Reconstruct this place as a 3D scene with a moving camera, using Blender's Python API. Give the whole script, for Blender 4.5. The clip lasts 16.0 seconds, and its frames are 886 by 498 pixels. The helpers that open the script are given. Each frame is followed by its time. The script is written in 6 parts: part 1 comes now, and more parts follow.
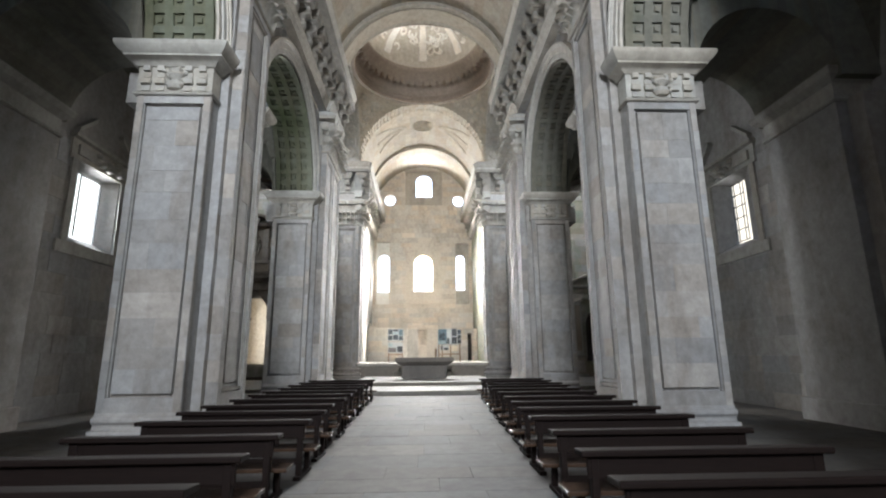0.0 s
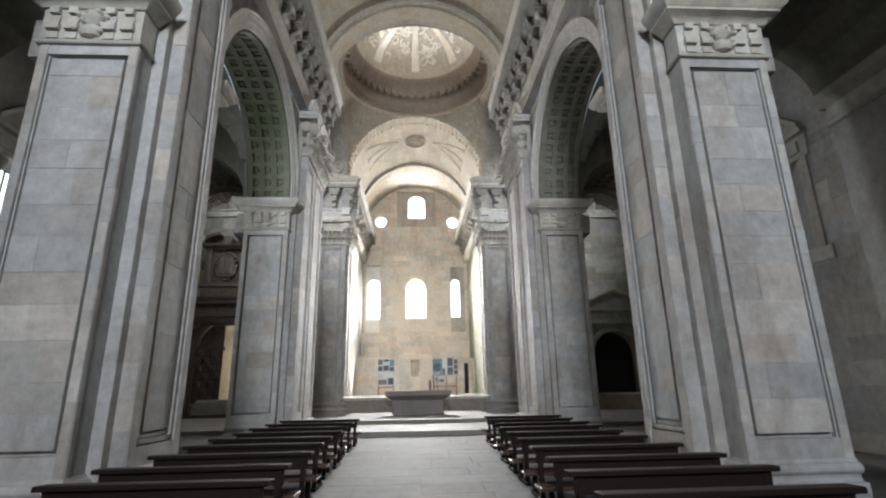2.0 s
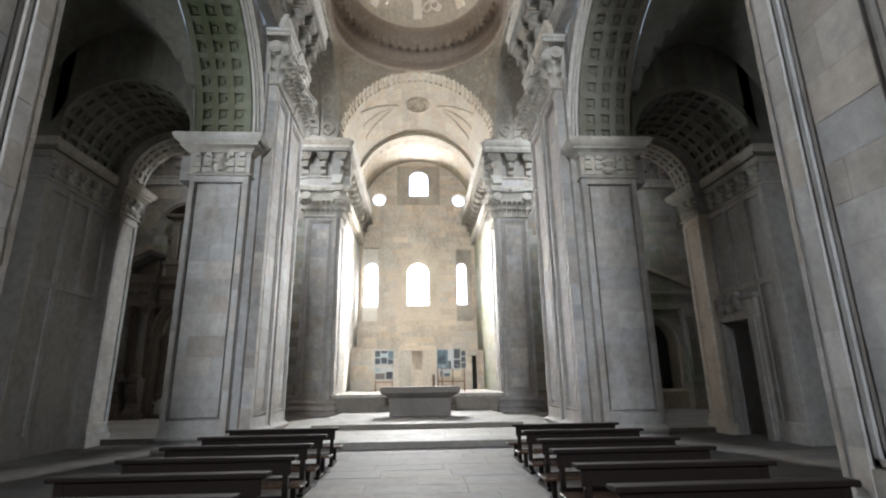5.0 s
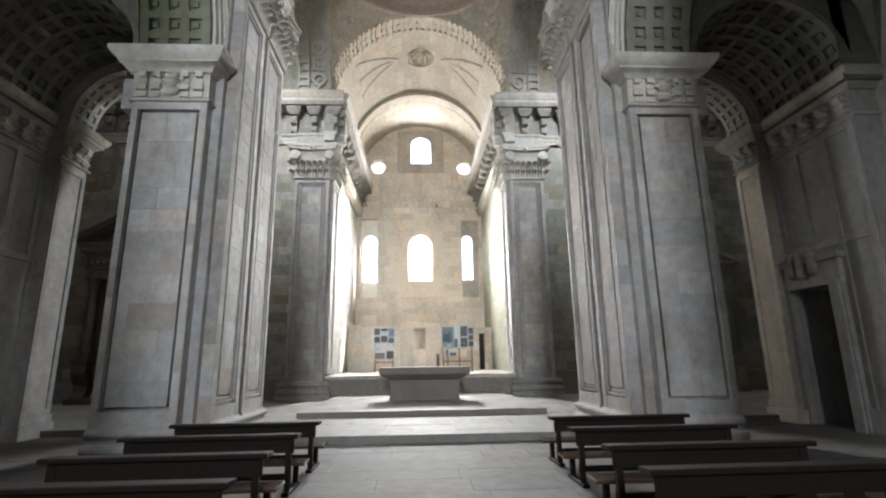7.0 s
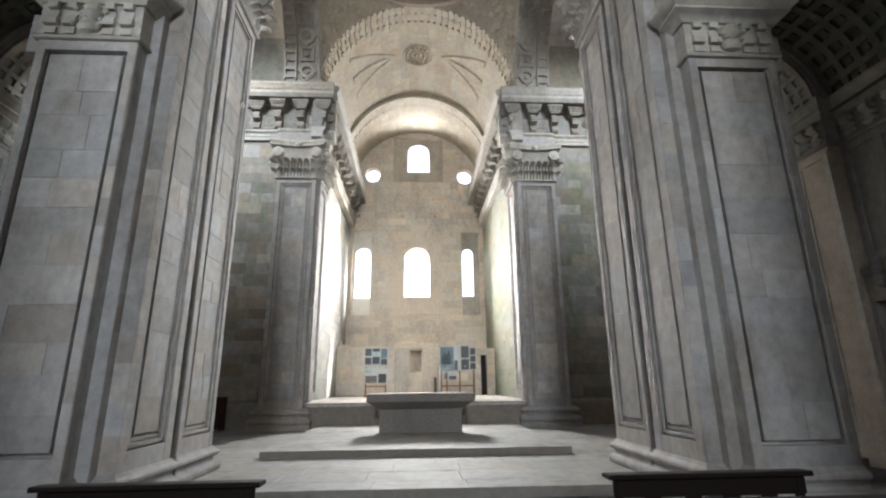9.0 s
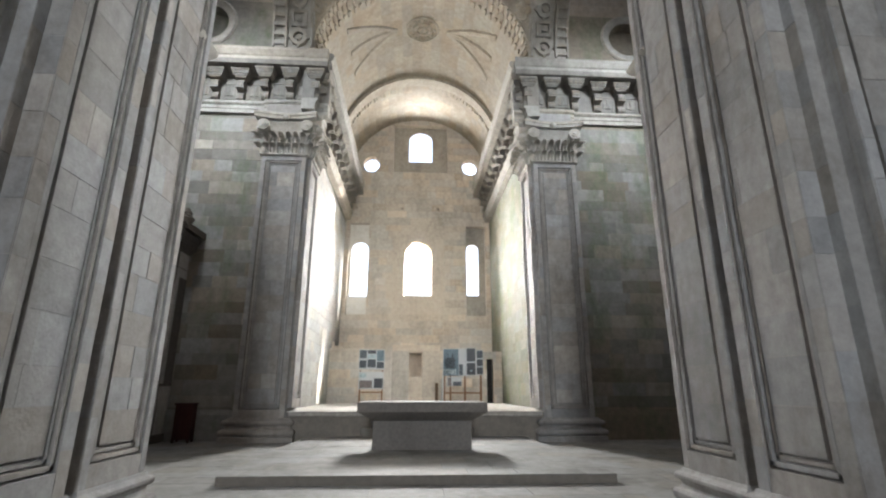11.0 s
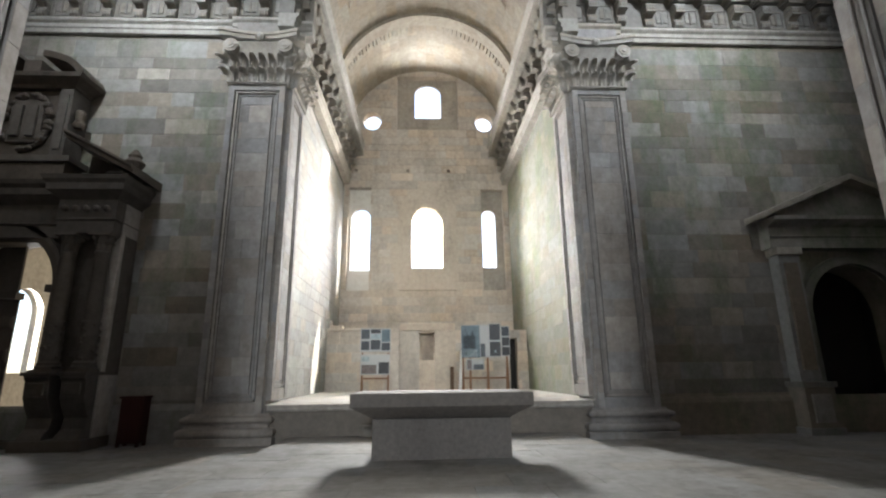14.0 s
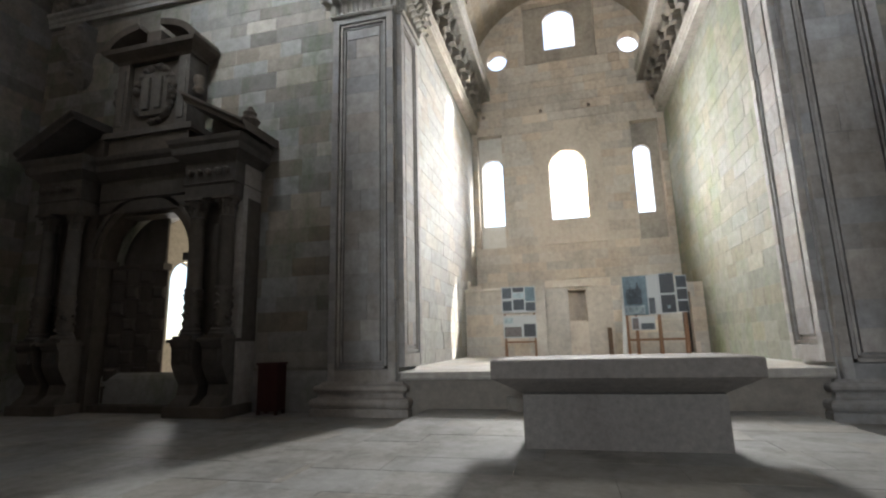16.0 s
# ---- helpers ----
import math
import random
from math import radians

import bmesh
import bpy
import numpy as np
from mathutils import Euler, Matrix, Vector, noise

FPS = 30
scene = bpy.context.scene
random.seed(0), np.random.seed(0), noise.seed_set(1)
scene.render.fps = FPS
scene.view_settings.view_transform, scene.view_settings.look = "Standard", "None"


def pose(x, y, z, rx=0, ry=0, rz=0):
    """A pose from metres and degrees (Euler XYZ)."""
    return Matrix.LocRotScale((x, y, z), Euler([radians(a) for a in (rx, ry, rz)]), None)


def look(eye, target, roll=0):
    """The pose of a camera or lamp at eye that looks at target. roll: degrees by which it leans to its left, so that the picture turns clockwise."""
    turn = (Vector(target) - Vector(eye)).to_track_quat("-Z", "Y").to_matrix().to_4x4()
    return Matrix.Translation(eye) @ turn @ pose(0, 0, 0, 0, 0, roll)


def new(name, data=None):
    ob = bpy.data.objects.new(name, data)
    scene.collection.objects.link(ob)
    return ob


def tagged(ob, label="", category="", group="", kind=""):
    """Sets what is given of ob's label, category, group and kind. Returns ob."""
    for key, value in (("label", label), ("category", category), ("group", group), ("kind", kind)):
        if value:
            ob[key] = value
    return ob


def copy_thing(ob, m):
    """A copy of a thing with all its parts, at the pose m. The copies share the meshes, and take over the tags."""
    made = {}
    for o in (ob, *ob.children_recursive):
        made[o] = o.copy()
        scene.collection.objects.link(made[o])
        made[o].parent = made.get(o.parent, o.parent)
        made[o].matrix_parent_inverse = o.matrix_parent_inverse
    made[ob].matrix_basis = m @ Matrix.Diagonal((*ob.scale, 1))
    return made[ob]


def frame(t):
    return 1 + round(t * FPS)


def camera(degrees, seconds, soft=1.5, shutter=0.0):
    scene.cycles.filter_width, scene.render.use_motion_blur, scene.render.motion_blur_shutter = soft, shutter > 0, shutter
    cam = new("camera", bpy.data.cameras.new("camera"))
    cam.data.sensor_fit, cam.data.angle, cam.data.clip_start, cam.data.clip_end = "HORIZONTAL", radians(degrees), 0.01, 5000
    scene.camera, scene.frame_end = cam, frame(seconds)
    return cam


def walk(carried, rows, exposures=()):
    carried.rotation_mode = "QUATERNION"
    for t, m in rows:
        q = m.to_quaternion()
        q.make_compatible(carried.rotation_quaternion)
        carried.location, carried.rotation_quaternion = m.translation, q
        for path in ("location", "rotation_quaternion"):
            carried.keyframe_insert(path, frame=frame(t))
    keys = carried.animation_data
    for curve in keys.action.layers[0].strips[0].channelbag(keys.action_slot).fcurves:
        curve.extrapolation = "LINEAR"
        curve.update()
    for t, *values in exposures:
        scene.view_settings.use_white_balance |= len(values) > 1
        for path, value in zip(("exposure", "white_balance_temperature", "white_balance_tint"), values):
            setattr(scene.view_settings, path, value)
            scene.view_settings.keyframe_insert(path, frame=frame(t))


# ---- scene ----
cam = camera(84.2, 16.0, soft=2.2)
METRES, EYE, TILT, LEAN, TURN = 20.4, 1.56, 0.0, 0.0, -2.4
ROWS = [
    (0.0, 0.0, 0.0, 0.0, 0.1, 12.12, 0.49),
    (0.5, -0.0002, 0.0302, 0.0006, -0.01, 13.76, 0.55),
    (1.0, -0.0032, 0.0628, 0.0015, -0.29, 14.81, 0.58),
    (1.5, -0.0049, 0.0936, 0.002, -0.91, 15.23, 0.76),
    (2.0, -0.0083, 0.1261, 0.0022, -0.75, 15.58, 0.98),
    (2.5, -0.0089, 0.1595, 0.0019, -1.06, 15.53, 0.76),
    (3.0, -0.0104, 0.1941, 0.003, -0.87, 15.32, 0.74),
    (3.5, -0.0092, 0.228, 0.0035, -1.23, 15.13, 0.8),
    (4.0, -0.0102, 0.2622, 0.0044, -0.95, 15.23, 0.74),
    (6.5, -0.0239, 0.4281, 0.004, -0.31, 13.64, 0.89),
    (7.0, -0.0247, 0.4605, 0.0034, -0.35, 12.78, 0.87),
    (7.5, -0.0236, 0.4924, 0.0032, -0.76, 11.62, 0.92),
    (8.0, -0.0236, 0.5234, 0.0049, -0.74, 12.59, 0.82),
    (8.5, -0.0261, 0.5539, 0.0058, -0.72, 14.73, 0.75),
    (11.0, -0.0379, 0.702, 0.0074, -1.05, 15.95, -0.1),
    (11.5, -0.0408, 0.7329, 0.0089, -0.98, 15.8, 0.28),
    (12.0, -0.0427, 0.7628, 0.0084, -1.37, 15.39, 0.45),
    (12.5, -0.046, 0.7939, 0.0099, -1.17, 15.21, 0.79),
    (13.0, -0.0467, 0.824, 0.0097, -1.38, 15.15, 0.82),
    (13.5, -0.0489, 0.8542, 0.0103, -0.59, 15.12, 0.69),
    (14.0, -0.0498, 0.8821, 0.0079, -0.02, 14.26, 0.68),
    (14.5, -0.0535, 0.9108, 0.0074, 3.31, 13.63, 0.57),
    (15.0, -0.0569, 0.9387, 0.0062, 4.42, 13.19, 1.83),
    (15.5, -0.06, 0.9687, 0.0061, 8.58, 10.7, 1.43),
    (16.0, -0.066, 0.996, 0.0052, 16.43, 10.65, 1.45),
]
walk(cam, [(t, pose(0, 0, EYE, TILT, LEAN, TURN) @ pose(METRES * x, METRES * y, METRES * z, 90 + pitch, roll, yaw)) for t, x, y, z, yaw, pitch, roll in ROWS], [(t, e, 6350, 10.5) for t, e in ((0.0, 2.48), (1.0, 2.36), (3.0, 2.48), (4.0, 2.5), (7.0, 2.42), (8.5, 2.2), (11.0, 2.0), (12.5, 1.9), (14.5, 1.8), (16.0, 1.68))])

# ---- world, sun, daylight in the openings, added cupola fill ----
SUN_WAY = Vector((-1.0, -1.2, -1.41)).normalized()
world = bpy.data.worlds.new("sky")
scene.world = world
world.use_nodes = True
wn = world.node_tree.nodes
sky = wn.new("ShaderNodeTexSky")
sky.sky_type, sky.sun_disc = "NISHITA", False
sky.sun_elevation = math.asin(-SUN_WAY.z)
sky.sun_rotation = math.atan2(-SUN_WAY.x, -SUN_WAY.y)
wn["Background"].inputs["Strength"].default_value = 0.15
world.node_tree.links.new(sky.outputs["Color"], wn["Background"].inputs["Color"])

sun_data = bpy.data.lights.new("sun", "SUN")
sun_data.energy, sun_data.angle, sun_data.color = 5.0, radians(0.6), (1.0, 0.93, 0.82)
sun = new("sun", sun_data)
sun.matrix_world = look((30, 80, 60), Vector((30, 80, 60)) + SUN_WAY)


def daylight(name, place, target, w, h, power, colour=(0.86, 0.93, 1.0), spread=170):
    """An area lamp in a window's opening, for the sky's light; the cupola's are fill."""
    data = bpy.data.lights.new(name, "AREA")
    data.shape, data.size, data.size_y = "RECTANGLE", w, h
    data.energy, data.color, data.spread = power, colour, radians(spread)
    ob = new(name, data)
    ob.matrix_world = look(place, target)
    return ob


WARM, COOL = (1.0, 0.98, 0.94), (0.90, 0.955, 1.0)
daylight("window_light", (0.03, 43.45, 8.6), (0.03, 21, 3.7), 2.2, 4.2, 1750, WARM, 136)
daylight("window_light", (-3.45, 42.98, 8.6), (-3.45, 30, 8.6), 1.0, 3.36, 18, WARM, 130)
daylight("window_light", (3.32, 42.98, 8.65), (3.32, 30, 8.65), 0.72, 3.2, 12, WARM, 130)
daylight("window_light", (0.1, 43.0, 16.7), (0.1, 20, 11.5), 1.5, 2.16, 150, WARM, 128)
daylight("window_light", (-0.3, -11.6, 10.6), (-0.2, 30, 9.5), 3.2, 6.0, 450, COOL, 110)
for sx in (-1, 1):
    daylight("window_light", (sx * 10.43, 15.0, 6.02), (0, 15.0, 6.02), 0.95 if sx < 0 else 0.62, 1.95, 52 if sx < 0 else 6, COOL, 125)
    daylight("window_light", (sx * 15.4, 26.4, 15.7), (-4.2, 20.5, 7.0) if sx > 0 else (10.5, 30.9, 7.0), 2.0, 2.6, 66 if sx > 0 else 26, COOL, 52)
    daylight("window_light", (sx * 7.6, 21.9, 16.0), (sx * 7.4, 31, 11.0), 1.5, 1.5, 54, COOL, 58)
daylight("window_light", (-13.6, 34.9, 3.2), (-8, 34.9, 3.2), 1.4, 2.5, 150, WARM)
# added fill lamps behind the drum cornice; the cupola has no openings
for k in range(4):
    a = math.pi / 4 + math.pi / 2 * k
    daylight("dome_window_light", (3.2 * math.cos(a), 26.25 + 3.2 * math.sin(a), 20.8), (-1.6 * math.cos(a), 26.25 - 1.6 * math.sin(a), 22.3), 1.8, 0.35, (5.0, 16.0, 10.0, 4.5)[k], WARM, 105)

# ---- materials ----
L = {}


def links(mat):
    return mat.node_tree.nodes, mat.node_tree.links


def stone(name, dark, light, stain=None, stain_amount=0.5, joint=0.0, rough=0.82, grain=1.0, bump=0.35, vary=1.0):
    """Cut stone: a tone for each block, clouded stains, fine grain and relief."""
    m = bpy.data.materials.new(name)
    m.use_nodes = True
    n, l = links(m)
    bsdf = n["Principled BSDF"]
    geo = n.new("ShaderNodeNewGeometry")
    info = n.new("ShaderNodeObjectInfo")
    add = n.new("ShaderNodeMath")
    add.operation = "ADD"
    l.new(geo.outputs["Random Per Island"], add.inputs[0])
    l.new(info.outputs["Random"], add.inputs[1])
    fract = n.new("ShaderNodeMath")
    fract.operation = "FRACT"
    l.new(add.outputs[0], fract.inputs[0])
    wide = n.new("ShaderNodeTexNoise")
    wide.inputs["Scale"].default_value, wide.inputs["Detail"].default_value = 0.55, 6
    wide.inputs["Roughness"].default_value = 0.65
    l.new(geo.outputs["Position"], wide.inputs["Vector"])
    mid = n.new("ShaderNodeTexNoise")
    mid.inputs["Scale"].default_value, mid.inputs["Detail"].default_value = 5.0 * grain, 8
    mid.inputs["Roughness"].default_value = 0.7
    l.new(geo.outputs["Position"], mid.inputs["Vector"])
    mix1 = n.new("ShaderNodeMix")
    mix1.data_type = "FLOAT"
    mix1.inputs[0].default_value = 0.5
    l.new(fract.outputs[0], mix1.inputs[2])
    l.new(wide.outputs["Fac"], mix1.inputs[3])
    ramp = n.new("ShaderNodeMapRange")
    ramp.inputs["From Min"].default_value, ramp.inputs["From Max"].default_value = 0.5 - 0.42 / vary, 0.5 + 0.42 / vary
    l.new(mix1.outputs[0], ramp.inputs["Value"])
    tone = n.new("ShaderNodeMix")
    tone.data_type = "RGBA"
    tone.inputs[6].default_value, tone.inputs[7].default_value = (*dark, 1), (*light, 1)
    l.new(ramp.outputs[0], tone.inputs[0])
    wild = n.new("ShaderNodeTexWhiteNoise")
    wild.noise_dimensions = "1D"
    l.new(fract.outputs[0], wild.inputs["W"])
    hue = n.new("ShaderNodeMix")
    hue.data_type, hue.blend_type = "RGBA", "MULTIPLY"
    hue.inputs[0].default_value = 0.75 * vary
    l.new(tone.outputs[2], hue.inputs[6])
    tint = n.new("ShaderNodeValToRGB")
    tint.color_ramp.elements[0].color = (0.90, 0.95, 1.0, 1)
    tint.color_ramp.elements[1].color = (1.0, 0.90, 0.78, 1)
    mid_tint = tint.color_ramp.elements.new(0.55)
    mid_tint.color = (0.97, 0.96, 0.94, 1)
    tint.color_ramp.elements.new(0.92).color = (1.0, 0.90, 0.78, 1)
    tint.color_ramp.elements[len(tint.color_ramp.elements) - 1].color = (1.32, 1.27, 1.20, 1)
    l.new(wild.outputs["Value"], tint.inputs["Fac"])
    l.new(tint.outputs["Color"], hue.inputs[7])
    out = hue.outputs[2]
    if stain:
        spots = n.new("ShaderNodeTexNoise")
        spots.inputs["Scale"].default_value, spots.inputs["Detail"].default_value = 0.8, 7
        spots.inputs["Roughness"].default_value = 0.72
        stretch = n.new("ShaderNodeMapping")
        stretch.inputs["Scale"].default_value, stretch.inputs["Location"].default_value = (1, 1, 0.45), (7.3, 2.1, 4.4)
        l.new(geo.outputs["Position"], stretch.inputs["Vector"])
        l.new(stretch.outputs[0], spots.inputs["Vector"])
        lim = n.new("ShaderNodeMapRange")
        lim.inputs["From Min"].default_value, lim.inputs["From Max"].default_value = 0.48, 0.68
        lim.inputs["To Max"].default_value = stain_amount
        l.new(spots.outputs["Fac"], lim.inputs["Value"])
        over = n.new("ShaderNodeMix")
        over.data_type = "RGBA"
        over.inputs[7].default_value = (*stain, 1)
        l.new(lim.outputs[0], over.inputs[0])
        l.new(out, over.inputs[6])
        out = over.outputs[2]
    grey = n.new("ShaderNodeMix")
    grey.data_type, grey.blend_type = "RGBA", "OVERLAY"
    grey.inputs[0].default_value = 0.5
    l.new(out, grey.inputs[6])
    l.new(mid.outputs["Fac"], grey.inputs[7])
    l.new(grey.outputs[2], bsdf.inputs["Base Color"])
    bsdf.inputs["Roughness"].default_value = rough
    bsdf.inputs["Specular IOR Level"].default_value = 0.25
    fine = n.new("ShaderNodeTexNoise")
    fine.inputs["Scale"].default_value, fine.inputs["Detail"].default_value = 22.0 * grain, 6
    l.new(geo.outputs["Position"], fine.inputs["Vector"])
    bmp = n.new("ShaderNodeBump")
    bmp.inputs["Strength"].default_value, bmp.inputs["Distance"].default_value = bump, 0.02
    l.new(fine.outputs["Fac"], bmp.inputs["Height"])
    l.new(bmp.outputs[0], bsdf.inputs["Normal"])
    return m


def plain(name, colour, rough=0.6, metal=0.0, grain=18.0, amount=0.3, bump=0.15, stretch=(1, 1, 1), emit=None):
    """A plain coat or wood with mottled tone and fine relief."""
    m = bpy.data.materials.new(name)
    m.use_nodes = True
    n, l = links(m)
    bsdf = n["Principled BSDF"]
    geo = n.new("ShaderNodeNewGeometry")
    mp = n.new("ShaderNodeMapping")
    mp.inputs["Scale"].default_value = stretch
    l.new(geo.outputs["Position"], mp.inputs["Vector"])
    tex = n.new("ShaderNodeTexNoise")
    tex.inputs["Scale"].default_value, tex.inputs["Detail"].default_value = grain, 7
    l.new(mp.outputs[0], tex.inputs["Vector"])
    mix = n.new("ShaderNodeMix")
    mix.data_type = "RGBA"
    mix.inputs[6].default_value = (*[c * (1 - amount) for c in colour], 1)
    mix.inputs[7].default_value = (*[min(1, c * (1 + amount)) for c in colour], 1)
    l.new(tex.outputs["Fac"], mix.inputs[0])
    l.new(mix.outputs[2], bsdf.inputs["Base Color"])
    bsdf.inputs["Roughness"].default_value, bsdf.inputs["Metallic"].default_value = rough, metal
    bsdf.inputs["Specular IOR Level"].default_value = 0.35
    bmp = n.new("ShaderNodeBump")
    bmp.inputs["Strength"].default_value, bmp.inputs["Distance"].default_value = bump, 0.01
    l.new(tex.outputs["Fac"], bmp.inputs["Height"])
    l.new(bmp.outputs[0], bsdf.inputs["Normal"])
    return m


GREY = stone("grey_ashlar", (0.215, 0.208, 0.203), (0.415, 0.396, 0.380), (0.165, 0.138, 0.115), 0.6, vary=0.8)
GREEN = stone("mossy_ashlar", (0.158, 0.138, 0.116), (0.335, 0.325, 0.302), (0.105, 0.140, 0.075), 0.72, vary=1.2)
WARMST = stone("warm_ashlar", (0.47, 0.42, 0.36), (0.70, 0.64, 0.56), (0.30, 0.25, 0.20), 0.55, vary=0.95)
PALE = stone("pale_carved_stone", (0.320, 0.304, 0.272), (0.440, 0.416, 0.376), (0.176, 0.160, 0.136), 0.5, vary=0.6)
DARKST = stone("dark_altarpiece_stone", (0.068, 0.058, 0.050), (0.150, 0.134, 0.116), (0.045, 0.040, 0.035), 0.5, vary=0.7)
# brown carving stone; on cornice soffits it stands for shade
MIDST = stone("brown_carved_and_shade_stone", (0.18, 0.17, 0.155), (0.32, 0.305, 0.28), (0.11, 0.10, 0.09), 0.5, vary=0.7)
VAULT = stone("vault_plaster", (0.289, 0.255, 0.212), (0.425, 0.383, 0.315), (0.212, 0.162, 0.119), 0.5, vary=0.8)
# soffit stones, darkened for shade under the arches; green on the north is moss
COFFER = stone("shaded_coffer_stone", (0.115, 0.112, 0.092), (0.20, 0.19, 0.162), (0.075, 0.085, 0.052), 0.6, vary=0.7)
MOSSY = stone("mossy_shaded_coffer_stone", (0.092, 0.098, 0.066), (0.155, 0.158, 0.118), (0.055, 0.074, 0.028), 0.8, vary=0.7)
LIGHTST = stone("light_moulding_stone", (0.42, 0.405, 0.375), (0.56, 0.54, 0.505), (0.26, 0.24, 0.21), 0.5, vary=0.6)
# greenish vault stone, darkened to stand for the aisles' shade
AISLEV = stone("shaded_aisle_vault", (0.104, 0.104, 0.088), (0.192, 0.184, 0.160), (0.072, 0.080, 0.048), 0.5, vary=0.8)
MORTAR = stone("mortar", (0.16, 0.15, 0.13), (0.24, 0.22, 0.20), None, vary=0.6)
# stained slabs, paler than the nave's to carry window light in the colour
PAVE = stone("lit_floor_slabs", (0.19, 0.184, 0.174), (0.305, 0.298, 0.286), (0.118, 0.108, 0.098), 0.75, rough=0.75, vary=0.55, bump=0.2)
CHGREEN = stone("damp_green_ashlar", (0.185, 0.185, 0.145), (0.295, 0.295, 0.252), (0.176, 0.216, 0.112), 0.7, vary=0.9)
CHPALE = stone("pale_cool_ashlar", (0.31, 0.306, 0.292), (0.46, 0.455, 0.435), (0.30, 0.31, 0.26), 0.45, vary=0.9)
SLAB = stone("floor_slabs", (0.105, 0.102, 0.099), (0.185, 0.18, 0.174), (0.078, 0.072, 0.066), 0.65, rough=0.8, vary=0.7, bump=0.2)
WOOD = plain("dark_stained_wood", (0.009, 0.005, 0.004), 0.68, grain=6, amount=0.5, stretch=(1, 12, 12))
WOOD.node_tree.nodes["Principled BSDF"].inputs["Specular IOR Level"].default_value = 0.14
GATE = plain("blackened_gate_wood", (0.07, 0.06, 0.052), 0.5, grain=6, amount=0.5, stretch=(8, 8, 1))
CHAPEL = stone("brown_chapel_plaster", (0.40, 0.37, 0.31), (0.54, 0.50, 0.44), (0.28, 0.24, 0.19), 0.5, vary=0.6)
OAK = plain("old_oak", (0.11, 0.065, 0.035), 0.6, grain=6, amount=0.4, stretch=(8, 8, 1))
PINE = plain("orange_pine", (0.20, 0.10, 0.048), 0.5, grain=5, amount=0.3, stretch=(9, 9, 1))
RED = plain("dark_red_paint", (0.045, 0.010, 0.008), 0.6)
IRON = plain("wrought_iron", (0.03, 0.03, 0.03), 0.5, 0.8)
# near-black colour that stands for shade inside openings
UNLIT = plain("unlit_interior", (0.03, 0.028, 0.025), 0.9)

# ---- mesh builder ----


class Build:
    def __init__(s):
        s.v, s.f = [], []

    def face(s, *pts):
        k = len(s.v)
        s.v += [tuple(p) for p in pts]
        s.f.append(tuple(range(k, k + len(pts))))

    def box(s, x0, x1, y0, y1, z0, z1):
        x0, x1 = min(x0, x1), max(x0, x1)
        y0, y1 = min(y0, y1), max(y0, y1)
        k = len(s.v)
        s.v += [(x, y, z) for z in (z0, z1) for x, y in ((x0, y0), (x1, y0), (x1, y1), (x0, y1))]
        s.f += [tuple(k + i for i in q) for q in ((3, 2, 1, 0), (4, 5, 6, 7), (0, 1, 5, 4), (1, 2, 6, 5), (2, 3, 7, 6), (3, 0, 4, 7))]

    def loft(s, rings, caps=True, closed=True):
        """Joins rings of the same count of points."""
        k, m = len(s.v), len(rings[0])
        for r in rings:
            s.v += [tuple(p) for p in r]
        for i in range(len(rings) - 1):
            for j in range(m if closed else m - 1):
                a, b = k + i * m + j, k + i * m + (j + 1) % m
                s.f.append((a, b, b + m, a + m))
        if caps and closed:
            s.f.append(tuple(k + j for j in reversed(range(m))))
            s.f.append(tuple(k + (len(rings) - 1) * m + j for j in range(m)))

    def prism(s, poly, z0, z1):
        s.loft([[(x, y, z0) for x, y in poly], [(x, y, z1) for x, y in poly]])

    def lathe(s, profile, n=20, c=(0, 0, 0), caps=True):
        s.loft([[(c[0] + r * math.cos(2 * math.pi * j / n), c[1] + r * math.sin(2 * math.pi * j / n), c[2] + z) for j in range(n)] for r, z in profile], caps)

    def run(s, profile, p, q, out):
        """A moulding: profile of (out, z), closed, carried from p to q; out is the unit way outwards."""
        p, q, out = Vector(p), Vector(q), Vector(out)
        s.loft([[b + out * o + Vector((0, 0, z)) for o, z in profile] for b in (p, q)])

    def turned(s, m, start=0):
        s.v[start:] = [tuple(m @ Vector(p)) for p in s.v[start:]]
        return s

    def add(s, other, m=None):
        k = len(s.v)
        s.v += [tuple(m @ Vector(p)) for p in other.v] if m else list(other.v)
        s.f += [tuple(k + i for i in q) for q in other.f]
        return s

    def data(s, name, mat, smooth=False):
        me = bpy.data.meshes.new(name)
        me.from_pydata(s.v, [], s.f)
        bm = bmesh.new()
        bm.from_mesh(me)
        bmesh.ops.recalc_face_normals(bm, faces=bm.faces)
        bm.to_mesh(me)
        bm.free()
        me.materials.append(mat)
        if smooth:
            for p in me.polygons:
                p.use_smooth = True
            me.set_sharp_from_angle(angle=radians(40))
        return me

    def ob(s, name, mat, parent=None, smooth=False, bevel=0.0):
        o = new(name, s.data(name, mat, smooth))
        if bevel:
            b = o.modifiers.new("bevel", "BEVEL")
            b.width, b.segments, b.limit_method = bevel, 2, "ANGLE"
        o.parent = parent
        return o


def struct(ob, label, category=""):
    return tagged(ob, label, category, "", "structure")


